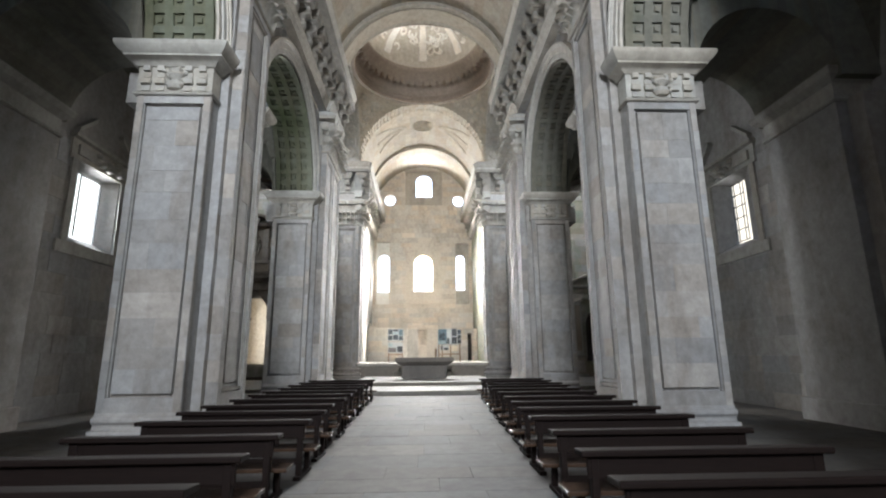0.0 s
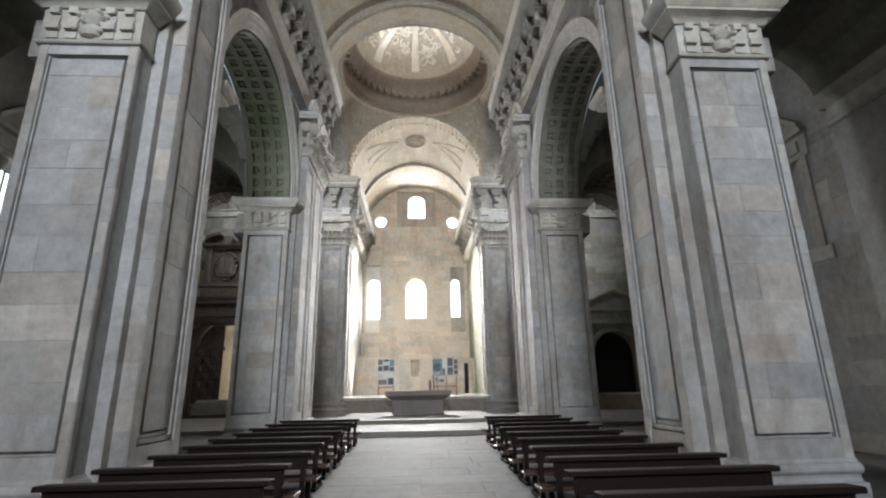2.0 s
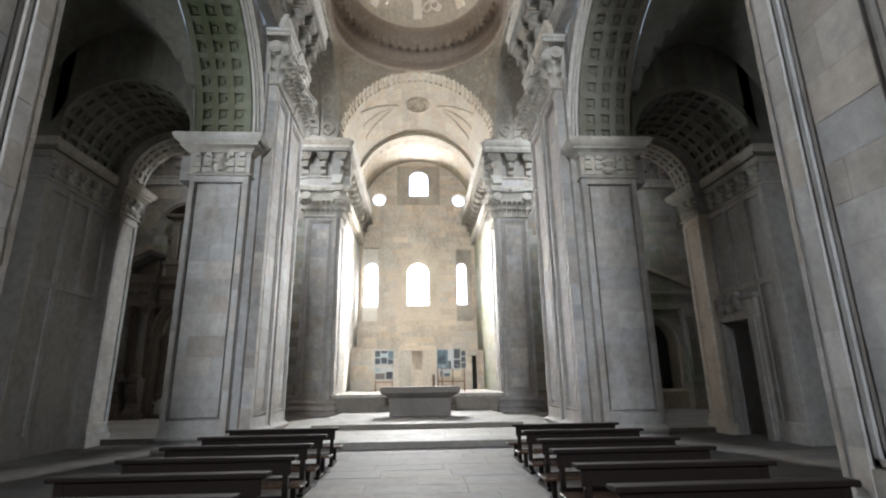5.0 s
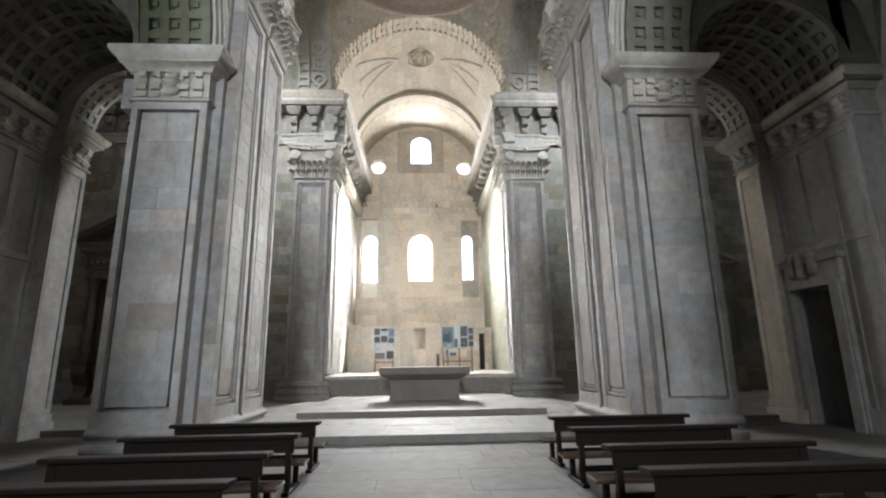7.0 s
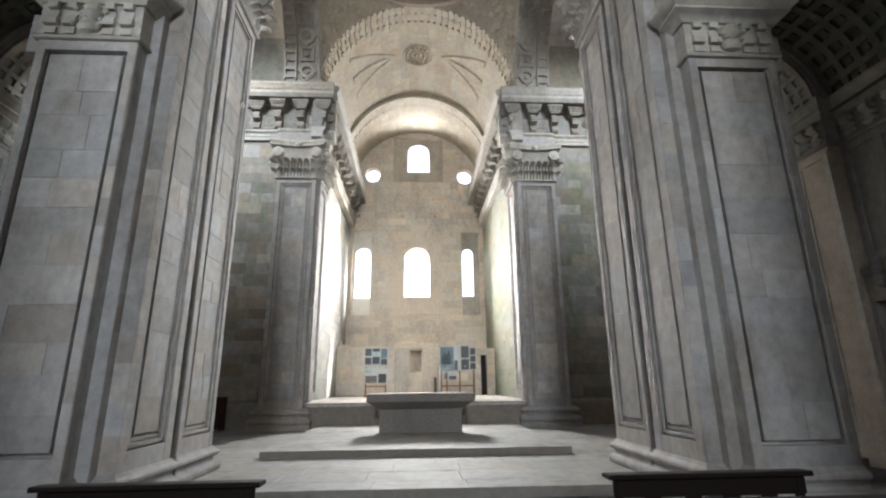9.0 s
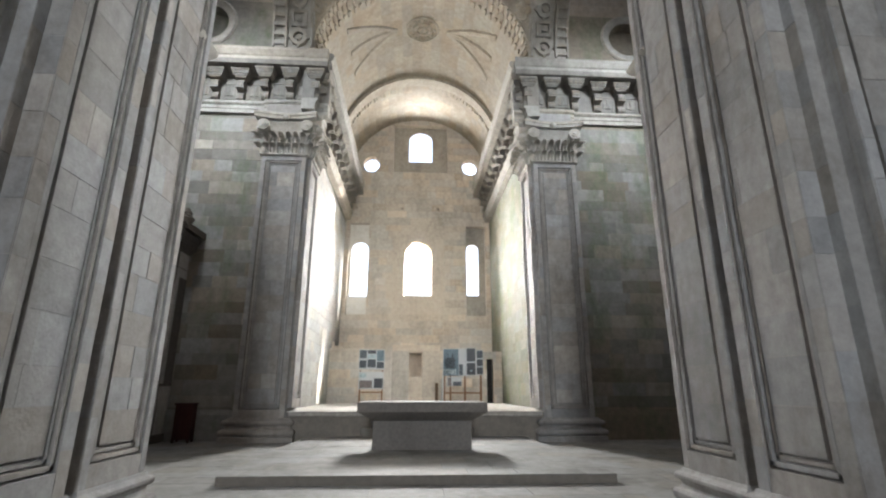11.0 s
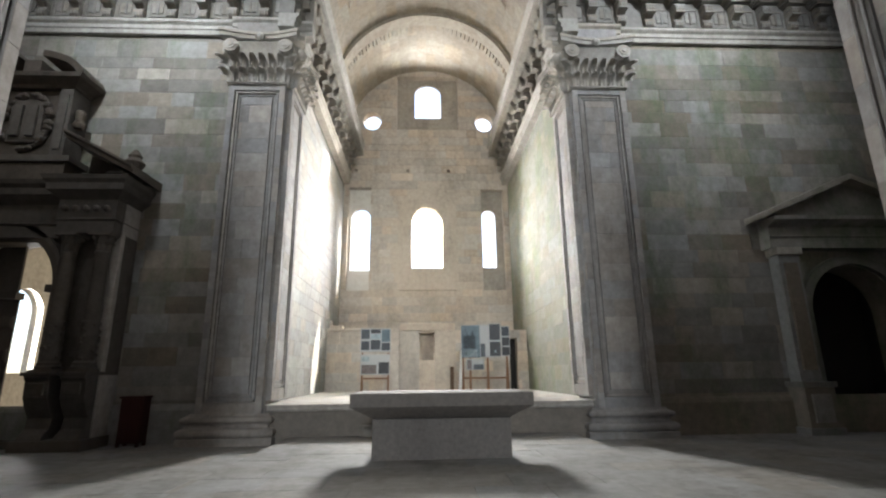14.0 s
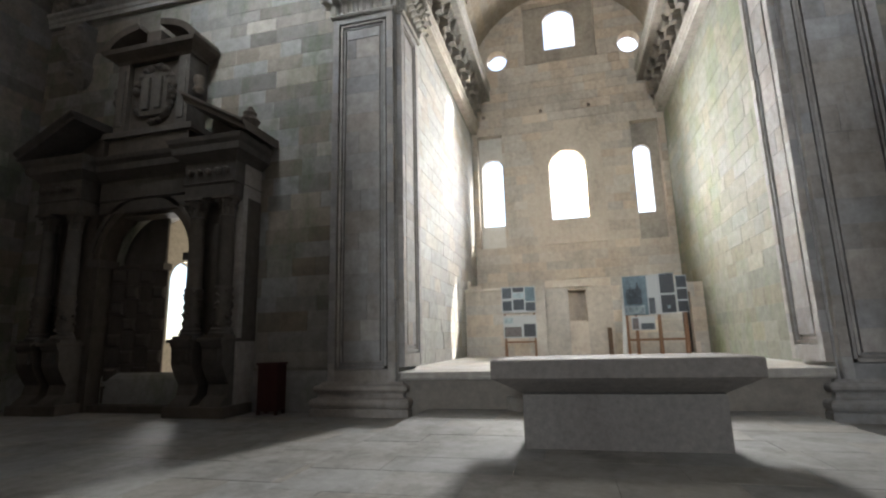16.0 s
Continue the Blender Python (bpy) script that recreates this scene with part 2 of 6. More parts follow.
def cut(ob, cutter):
    """Cuts the solid cutter (a Build) out of ob for good."""
    tool = cutter.ob("tool", MORTAR)
    b = ob.modifiers.new("cut", "BOOLEAN")
    b.operation, b.solver, b.object = "DIFFERENCE", "EXACT", tool
    bpy.context.view_layer.update()
    me = bpy.data.meshes.new_from_object(ob.evaluated_get(bpy.context.evaluated_depsgraph_get()))
    ob.modifiers.clear()
    ob.data = me
    bpy.data.objects.remove(tool)
    return ob


def arch_outline(c, half, z0, spring, n=14, rise=None):
    """Upright outline (u, z) of an opening with a round head."""
    rise = half if rise is None else rise
    return [(c - half, z0), (c + half, z0)] + [(c + half * math.cos(math.pi * i / n), spring + rise * math.sin(math.pi * i / n)) for i in range(n + 1)]


def oval_outline(c, z, ru, rz, n=24):
    return [(c + ru * math.cos(2 * math.pi * i / n), z + rz * math.sin(2 * math.pi * i / n)) for i in range(n)]


def rect_outline(u0, u1, z0, z1):
    return [(u0, z0), (u1, z0), (u1, z1), (u0, z1)]


def along_y(outline, y0, y1, outline2=None):
    b = Build()
    b.loft([[(u, y0, z) for u, z in outline], [(u, y1, z) for u, z in (outline2 or outline)]])
    return b


def along_x(outline, x0, x1, outline2=None):
    b = Build()
    b.loft([[(x0, u, z) for u, z in outline], [(x1, u, z) for u, z in (outline2 or outline)]])
    return b


def ashlar(b, o, u, w, h, n, course=0.47, long=0.95, deep=0.012, gap=0.005, seed=0, skip=()):
    """Blocks on a rectangle: corner o, unit ways u (along) and z (up), n outwards. Returns the list of block boxes as (u0, u1, z0, z1)."""
    rnd = random.Random(seed)
    made = []
    z = 0.0
    while z < h - 0.02:
        ch = course * rnd.uniform(0.82, 1.18)
        if h - z - ch < course * 0.45:
            ch = h - z
        s = -rnd.uniform(0.0, 0.9) * long
        while s < w - 0.01:
            e = s + long * rnd.uniform(0.6, 1.45)
            if w - e < long * 0.25:
                e = w
            a, c = max(0, s), min(w, e)
            mid = ((a + c) / 2, z + ch / 2)
            if c - a > 0.03 and not any(k[0] < mid[0] < k[1] and k[2] < mid[1] < k[3] for k in skip):
                made.append((a + gap, c - gap, z + gap, z + ch - gap, deep * rnd.uniform(0.45, 1.3)))
            s = e
        z += ch
    if b is not None:
        o, u, n = Vector(o), Vector(u), Vector(n)
        for a, c, z0, z1, d in made:
            block(b, o, u, n, a, c, z0, z1, d)
    return made


def block(b, o, u, n, a, c, z0, z1, d, back=0.03):
    """One block: a slab with a chamfered face."""
    e = min(0.006, (c - a) * 0.2)
    Z = Vector((0, 0, 1))
    rings = [[o + u * p + Z * q + n * r for p, q in ((a + i, z0 + i), (c - i, z0 + i), (c - i, z1 - i), (a + i, z1 - i))] for i, r in ((0, -back), (0, d - e * 0.6), (e, d))]
    k = len(b.v)
    for r in rings:
        b.v += [tuple(p) for p in r]
    for i in range(2):
        for j in range(4):
            p, q = k + i * 4 + j, k + i * 4 + (j + 1) % 4
            b.f.append((p, q, q + 4, p + 4))
    b.f.append((k + 8, k + 9, k + 10, k + 11))

# ---- plan ----
XI, XO, XA, XT = 4.3, 5.75, 10.0, 15.5      # nave wall, arcade's outer face, aisle wall, transept end
SPRING, CAP0, CAP1, ARCH1, FRZ1, COR1 = 7.75, 9.64, 11.35, 11.95, 13.05, 14.0
YP = ((9.25, 11.95), (18.5, 22.05))         # the two piers on each side
YE, YC, YEND = 30.9, 30.45, 42.6            # transept's east wall, chancel pilasters' face, end wall
YW = -12.0
FLOOR1, FLOOR2, FLOOR3 = 0.16, 0.31, 1.04
XCH = 4.35
LATER = []                                  # openings to cut through the ashlar: (wall, cutter)
PIECES = []                                 # ashlar to lay last: (parent, material, origin, along, out, blocks)


def lay(parent, mat, o, u, w, h, n, course=0.47, long=0.95, seed=0, skip=(), deep=0.009):
    PIECES.append((parent, mat, Vector(o), Vector(u), Vector(n), ashlar(None, o, u, w, h, n, course, long, deep, 0.003, seed, skip)))


X, Y, Z = Vector((1, 0, 0)), Vector((0, 1, 0)), Vector((0, 0, 1))

# ---- floors ----
b = Build()
b.box(-XA - 0.6, XA + 0.6, YW - 0.6, 22.0, -0.3, -0.012)
floor_nave = struct(b.ob("floor_nave", MORTAR), "grey stone slab floor of the nave and aisles", "floor")
b = Build()
b.box(-XI, XI, 20.0, 22.0, -0.2, FLOOR1 - 0.012)
b.box(-XT, XT, 22.0, YE, -0.2, FLOOR1 - 0.012)
floor_cross = struct(b.ob("floor_crossing", MORTAR), "raised stone slab floor of the crossing and transept", "floor")
b = Build()
b.box(-3.4, 3.4, 23.4, 30.5, 0.0, FLOOR2 - 0.012)
platform = struct(b.ob("platform_altar", MORTAR), "low stone altar platform one step up", "platform")
b = Build()
b.box(-XCH - 0.3, XCH + 0.3, 30.62, YEND + 0.2, 0.0, FLOOR3 - 0.012)
b.box(-3.95, 3.95, 30.5, 30.64, 0.0, FLOOR3 - 0.15)
floor_chancel = struct(b.ob("floor_chancel", MORTAR), "raised chancel floor behind the altar, sunlight put into its pale slabs", "floor")

b = Build()
b.run([(0, 0), (0.06, 0), (0.085, 0.03), (0.085, 0.06), (0.06, 0.09), (0.06, 0.16), (0, 0.16)], (-3.95, 30.5, FLOOR3 - 0.16), (3.95, 30.5, FLOOR3 - 0.16), -Y)
struct(b.ob("trim_chancel_edge", PALE), "worn moulded stone edge of the chancel floor", "step edge")


def steps_behind():
    b = Build()
    for i, (r, z) in enumerate(((1.75, 0.25), (1.45, 0.5), (1.15, 0.73))):
        b.prism([(r * math.cos(math.pi + math.pi * k / 16), 30.5 + 0.62 * (1 - 0.3 * i) * math.sin(math.pi + math.pi * k / 16)) for k in range(17)], FLOOR2 - 0.02, FLOOR2 + z)
    return struct(b.ob("steps_chancel", PALE, bevel=0.02), "rounded stone steps up to the chancel behind the altar", "steps")


steps_behind()

# ---- piers ----
CORES = {}


def panelled(b, parent, mat, o, u, n, w, depth, z0, z1, seed, side=0.2, course=0.47):
    """A pilaster that stands depth proud of o's plane, with a sunk panel between moulded borders."""
    o, u, n = Vector(o), Vector(u), Vector(n)

    def slab(a, c, q0, q1, r0, r1):
        pts = [o + u * p + n * r for p, r in ((a, r0), (c, r0), (c, r1), (a, r1))]
        b.loft([[q + Z * q0 for q in pts], [q + Z * q1 for q in pts]])
    deepest = depth - 0.11 if depth > 0.15 else -0.03
    rich = depth > 0.15
    g = 0.19 if rich else 0.065
    face = depth - (0.045 if rich else 0.03)
    slab(0, w, z0, z1, -0.05, deepest)
    slab(0, side, z0, z1, deepest, depth - 0.012)
    slab(w - side, w, z0, z1, deepest, depth - 0.012)
    slab(side, w - side, z0, z0 + 0.28, deepest, depth - 0.012)
    slab(side, w - side, z1 - 0.16, z1, deepest, depth - 0.012)
    slab(side + g, w - side - g, z0 + 0.28 + g, z1 - 0.16 - g, deepest, face - 0.012)
    for a, q in ((side, 1), (w - side, -1)):
        if rich:
            # a listel and a softer bead between two quirks
            for e, f, r in ((0.034, 0.088, 0.03), (0.112, 0.155, 0.062)):
                slab(a + q * e, a + q * f, z0 + 0.28 + e, z1 - 0.16 - e, deepest, depth - r)
        else:
            slab(a, a + q * 0.022, z0 + 0.28, z1 - 0.16, deepest, depth - 0.05)
    if rich:
        for e, f, r in ((0.034, 0.088, 0.03), (0.112, 0.155, 0.062)):
            slab(side + e, w - side - e, z0 + 0.28 + e, z0 + 0.28 + f, deepest, depth - r)
            slab(side + e, w - side - e, z1 - 0.16 - f, z1 - 0.16 - e, deepest, depth - r)
    lay(parent, mat, o + n * (face - 0.012) + u * (side + g) + Z * (z0 + 0.28 + g), u, w - 2 * side - 2 * g, z1 - z0 - 0.44 - 2 * g, n, course, 0.9, seed)
    for a in (0, w - side):
        lay(parent, mat, o + n * (depth - 0.012) + u * a + Z * z0, u, side, z1 - z0, n, course, 3, seed)
    across = n.cross(u)
    for a, way in ((0, -u), (w, u)):
        lay(parent, mat, o + u * a + Z * z0, n, depth - 0.012, z1 - z0, way, course, 3, seed)


BASE_PROFILE = [(0, 0), (0.2, 0), (0.2, 0.15), (0.15, 0.17), (0.19, 0.2), (0.215, 0.25), (0.215, 0.31), (0.18, 0.36), (0.09, 0.38), (0.05, 0.43), (0.06, 0.48), (0.12, 0.5), (0.16, 0.54), (0.16, 0.59), (0.12, 0.63), (0.05, 0.65), (0.02, 0.7), (0, 0.7)]


def wrap(b, profile, path, z, closed=False):
    """A moulding mitred round a plan path (points in order, outwards to the right of travel)."""
    pts = [Vector((p[0], p[1])) for p in path]
    k = len(pts)
    rings = []
    for i in range(k):
        dirs = []
        if closed or i > 0:
            dirs.append((pts[i] - pts[i - 1]).normalized())
        if closed or i < k - 1:
            dirs.append((pts[(i + 1) % k] - pts[i]).normalized())
        norms = [Vector((d.y, -d.x)) for d in dirs]
        if len(norms) == 2:
            m = (norms[0] + norms[1])
            m = m / max(0.35, m.length_squared / 2)
        else:
            m = norms[0]
        rings.append([(pts[i].x + m.x * o, pts[i].y + m.y * o, z + q) for o, q in profile])
    if closed:
        rings.append(rings[0])
    b.loft(rings, caps=not closed)


def mirrored(path, s):
    """Plan path given for the right side (x > 0), turned for side s so that outwards stays outwards."""
    return [(x, y) for x, y in path] if s > 0 else [(-x, y) for x, y in reversed(path)]


def small_capital(s, x0, x1, y, ny):
    """The arcade's impost capital on a pier face: necking, carved block and a wide cornice."""
    b = Build()
    lo, hi = min(x0, x1), max(x0, x1)
    far = y - ny * 0.35
    ring = [(lo, far), (lo, y), (hi, y), (hi, far)] if ny < 0 else [(hi, far), (hi, y), (lo, y), (lo, far)]
    wrap(b, [(-0.05, 0), (0.05, 0), (0.07, 0.03), (0.05, 0.06), (0.0, 0.08), (-0.05, 0.08)], ring, 6.72)
    wrap(b, [(-0.05, 0.08), (0.0, 0.08), (0.02, 0.1), (0.02, 0.62), (-0.05, 0.62)], ring, 6.72)
    wrap(b, [(-0.05, 0.62), (0.06, 0.62), (0.09, 0.66), (0.16, 0.72), (0.24, 0.76), (0.24, 0.8), (0.32, 0.86), (0.36, 0.92), (0.38, 0.96), (0.38, 1.03), (-0.05, 1.03)], ring, 6.72)
    # lobed end blocks and a carved vase between
    w = hi - lo
    for u in (0.12, 0.88, 0.31, 0.69):
        for i, (q, r) in enumerate(((0.14, 0.10), (0.28, 0.12), (0.43, 0.10), (0.56, 0.085))):
            b.box(lo + u * w - r * 0.8, lo + u * w + r * 0.8, y, y + ny * (0.05 + 0.05 * (i % 2)), 6.72 + q - 0.055, 6.72 + q + 0.055)
    start = len(b.v)
    b.lathe([(0.03, 0), (0.12, 0.03), (0.16, 0.1), (0.13, 0.18), (0.07, 0.22), (0.12, 0.27), (0.17, 0.33), (0.1, 0.4), (0.13, 0.46), (0.03, 0.5)], 12, (0, 0, 0))
    b.turned(Matrix.Translation((lo + w / 2, y + ny * 0.02, 6.82)) @ Matrix.Diagonal((1.15, 0.8, 1, 1)), start)
    for i in range(9):
        a = 0.42 * math.sin(i * 2.4)
        start = len(b.v)
        b.lathe([(0.01, -0.05), (0.045, -0.02), (0.045, 0.02), (0.01, 0.05)], 7)
        b.turned(Matrix.Translation((lo + w / 2 + a * 0.55, y + ny * 0.07, 6.88 + 0.05 * i)), start)
    return b


def leaf(b, w, h, reach, m):
    """An acanthus tongue that stands against a bell and curls out at its tip."""
    prof = [(0.0, 0.0, 0.9), (0.25, 0.05, 1.0), (0.55, 0.10, 1.05), (0.8, 0.3, 0.95), (0.95, 0.75, 0.75), (1.0, 1.0, 0.5), (0.9, 1.12, 0.35)]
    k = len(b.v)
    rows = []
    for q, o, ww in prof:
        rows.append([(-w / 2 * ww, reach * o, h * q), (-w / 4 * ww, reach * (o + 0.16), h * q), (0, reach * (o + 0.05), h * q), (w / 4 * ww, reach * (o + 0.16), h * q), (w / 2 * ww, reach * o, h * q)])
    for r in rows:
        b.v += [tuple(m @ Vector(p)) for p in r]
    back = [[(p[0], p[1] - 0.035, p[2] - 0.02) for p in r] for r in rows]
    kb = len(b.v)
    for r in back:
        b.v += [tuple(m @ Vector(p)) for p in r]
    n = len(rows)
    for i in range(n - 1):
        for j in range(4):
            b.f.append((k + i * 5 + j, k + i * 5 + j + 1, k + i * 5 + j + 6, k + i * 5 + j + 5))
            b.f.append((kb + i * 5 + j, kb + i * 5 + j + 5, kb + i * 5 + j + 6, kb + i * 5 + j + 1))
        for j in (0, 4):
            b.f.append((k + i * 5 + j, k + i * 5 + j + 5, kb + i * 5 + j + 5, kb + i * 5 + j))
    for j in range(4):
        b.f.append((k + (n - 1) * 5 + j, k + (n - 1) * 5 + j + 1, kb + (n - 1) * 5 + j + 1, kb + (n - 1) * 5 + j))


def giant_capital(w, d, h=CAP1 - CAP0):
    """Leafed capital of a giant pilaster, local: x along the face, y outwards from the wall, z up."""
    b = Build()
    ring = [(w / 2, -0.1), (w / 2, d), (-w / 2, d), (-w / 2, -0.1)]
    ring = [(-p[0], p[1]) for p in ring]
    path = [(w / 2, -0.1), (w / 2, d), (-w / 2, d), (-w / 2, -0.1)]
    wrap(b, [(-0.06, 0), (0.05, 0), (0.08, 0.04), (0.05, 0.08), (0.01, 0.1), (0.0, 0.3), (0.02, 0.7), (0.07, 1.0), (0.16, 1.2), (0.2, 1.26), (-0.06, 1.26)], path, 0)
    for row, (z, lh, rc, cnt) in enumerate(((0.05, 0.36, 0.25, 6), (0.40, 0.38, 0.33, 6))):
        for i in range(cnt):
            x = -w / 2 + w * (i + 0.5) / cnt
            leaf(b, w / cnt * 0.97, lh, rc, Matrix.Translation((x, d + 0.01, z)))
        for sx in (-1, 1):
            m = Matrix.Translation((sx * (w / 2 + 0.01), d * 0.55, z)) @ Matrix.Rotation(-sx * math.pi / 2, 4, "Z")
            leaf(b, min(0.34, d * 0.95), lh, rc, m)
            m = Matrix.Translation((sx * w / 2, d, z)) @ Matrix.Rotation(-sx * math.pi / 4, 4, "Z")
            leaf(b, 0.28, lh, rc * 1.2, m)
    # volutes at the corners
    for sx in (-1, 1):
        for rad, q, thick in ((0.21, 1.1, 0.22), (0.14, 1.1, 0.29), (0.065, 1.1, 0.35)):
            start = len(b.v)
            b.lathe([(rad, -thick / 2), (rad, thick / 2)], 14)
            b.turned(Matrix.Translation((sx * (w / 2 - 0.02), d + 0.16, q)) @ Matrix.Rotation(math.pi / 2, 4, "X"), start)
            start = len(b.v)
            b.lathe([(rad * 0.9, -thick / 2), (rad * 0.9, thick / 2)], 14)
            b.turned(Matrix.Translation((sx * (w / 2 + 0.12), d - 0.08, q)) @ Matrix.Rotation(math.pi / 2, 4, "Y"), start)
    # abacus with hollowed sides and a flower in the middle
    front = []
    for i in range(9):
        t = i / 8
        front.append((-w / 2 - 0.3 + (w + 0.6) * t, d + 0.32 - 0.2 * math.sin(math.pi * t)))
    poly = [(-w / 2 - 0.3, -0.1)] + front + [(w / 2 + 0.3, -0.1)]
    b.prism(poly, 1.4, 1.52)
    b.prism([(x * 1.03, y + 0.04 if y > 0 else y) for x, y in poly], 1.52, 1.6)
    b.prism([(x * 0.93, y - 0.1 if y > 0 else y) for x, y in poly], 1.6, h)
    start = len(b.v)
    b.lathe([(0.02, -0.08), (0.12, -0.04), (0.14, 0.02), (0.06, 0.09)], 8)
    b.turned(Matrix.Translation((0, d + 0.16, 1.45)) @ Matrix.Rotation(-math.pi / 2, 4, "X"), start)
    return b


PILA = ((9.85, 1.5), (18.95, 1.45), (20.62, 1.43))     # giant pilasters on the nave side: start in y, width
CAP_MESH = {}


def put_capital(parent, w, d, place, turn):
    key = (round(w, 2), round(d, 2))
    if key not in CAP_MESH:
        CAP_MESH[key] = giant_capital(w, d).data("capital", PALE, smooth=True)
    o = new("capital", CAP_MESH[key])
    o.matrix_basis = pose(*place, 0, 0, turn)
    o.parent = parent
    return tagged(o, "carved leaf capital with scrolls")


def pier(s, k):
    y0, y1 = YP[k]
    side = "north" if s < 0 else "south"
    body = Build()
    zf = 0.0
    body.box(s * (XI + 0.008), s * (XO - 0.004), y0 + 0.16, y1 - 0.16, -0.05, CAP1)
    root = struct(body.ob("pier_%s_%d" % (side, k + 1), GREY), "tall pier of weathered grey ashlar with panelled pilasters", "pier")
    b = Build()
    # faces along the nave arcade: west and east responds
    for y, ny in ((y0 + 0.1, -1), (y1 - 0.1, 1)):
        o = (s * XO, y, 0) if (s > 0) == (ny > 0) else (s * XI, y, 0)
        u = -X if ny > 0 else X
        if s < 0:
            o = (-XO, y, 0) if ny < 0 else (-XI, y, 0)
        else:
            o = (XI, y, 0) if ny < 0 else (XO, y, 0)
        panelled(b, root, GREY, o, u, Vector((0, ny, 0)), XO - XI, 0.1, 0.57, 6.72, 10 * k + (1 if ny > 0 else 2) + 5 * s, side=0.13)
        c = small_capital(s, s * XI, s * XO, y + ny * 0.1, ny)
        c.ob("impost_capital", PALE, root, smooth=True)
        lay(root, GREY, Vector(o) + Z * SPRING, u, XO - XI, CAP1 - SPRING, Vector((0, ny, 0)), seed=77 + k)
    # strip behind the giant pilasters
    for j, (py, pw) in enumerate(PILA):
        if (py > 15) != (k == 1):
            continue
        b.box(s * 4.14, s * (XI + 0.02), py - 0.17, py + pw + (0.17 if j != 2 else 0.0), 0, CAP0 + 0.3)
        o = (s * 4.14, py, 0) if s < 0 else (s * 4.14, py + pw, 0)
        u = Y if s < 0 else -Y
        n = Vector((-s, 0, 0))
        panelled(b, root, GREY, o, u, n, pw, 0.24, 0.57, CAP0, 31 + j + 5 * s, side=0.2 if j < 2 else 0.14)
        b.box(s * 3.93, s * XI, py + 0.02, py + pw - 0.02, CAP0, ARCH1)
        put_capital(root, pw, 0.24, (s * 4.14, py + pw / 2, CAP0), -90 if s < 0 else 90)
        for a in (py - 0.17, py + pw):
            lay(root, GREY, (s * 4.14, a if s < 0 else a + 0.17, 0.58), u, 0.17, CAP0 - 0.58, n, seed=31 + j + 5 * s, long=3)
    # base moulding round the foot
    foot = [(XO, y1), (XO, y0), (XI, y0)]
    for j, (py, pw) in enumerate(PILA):
        if (py > 15) == (k == 1):
            foot += [(XI, py - 0.02), (3.9, py - 0.02), (3.9, py + pw + 0.02), (XI, py + pw + 0.02)]
    foot += [(XI, y1)] if k == 0 else []
    foot = [(XO, y0), (XI, y0)] + foot[3:]
    path = mirrored(list(reversed(foot)), s)
    wrap(b, [(o * 0.62, z * 0.85) for o, z in BASE_PROFILE], path, zf)
    # aisle side
    b.box(s * XO, s * (XO + 0.18), y0 + 0.5, y1 - 0.5, 0, 6.72)
    b.box(s * XO, s * (XO + 0.4), y0 + 0.3, y1 - 0.3, 6.72, 7.4)
    b.box(s * (XI + 0.02), s * (XO + 0.08), y0 - 0.04, y1 + 0.04, 0.0, 0.3)
    o = b.ob("pilasters", GREY, root)
    return root


for s in (-1, 1):
    for k in (0, 1):
        CORES[s, k] = pier(s, k)


# ---- arcade walls and nave vault ----
def ring_band(b, c, r0, r1, x0, x1, z, n=40, a0=0, a1=math.pi):
    """A half ring of square section round an arch that runs along y."""
    rings = []
    for i in range(n + 1):
        a = a0 + (a1 - a0) * i / n
        rings.append([(x, c + r * math.cos(a), z + r * math.sin(a)) for x, r in ((x0, r0), (x1, r0), (x1, r1), (x0, r1))])
    b.loft(rings)


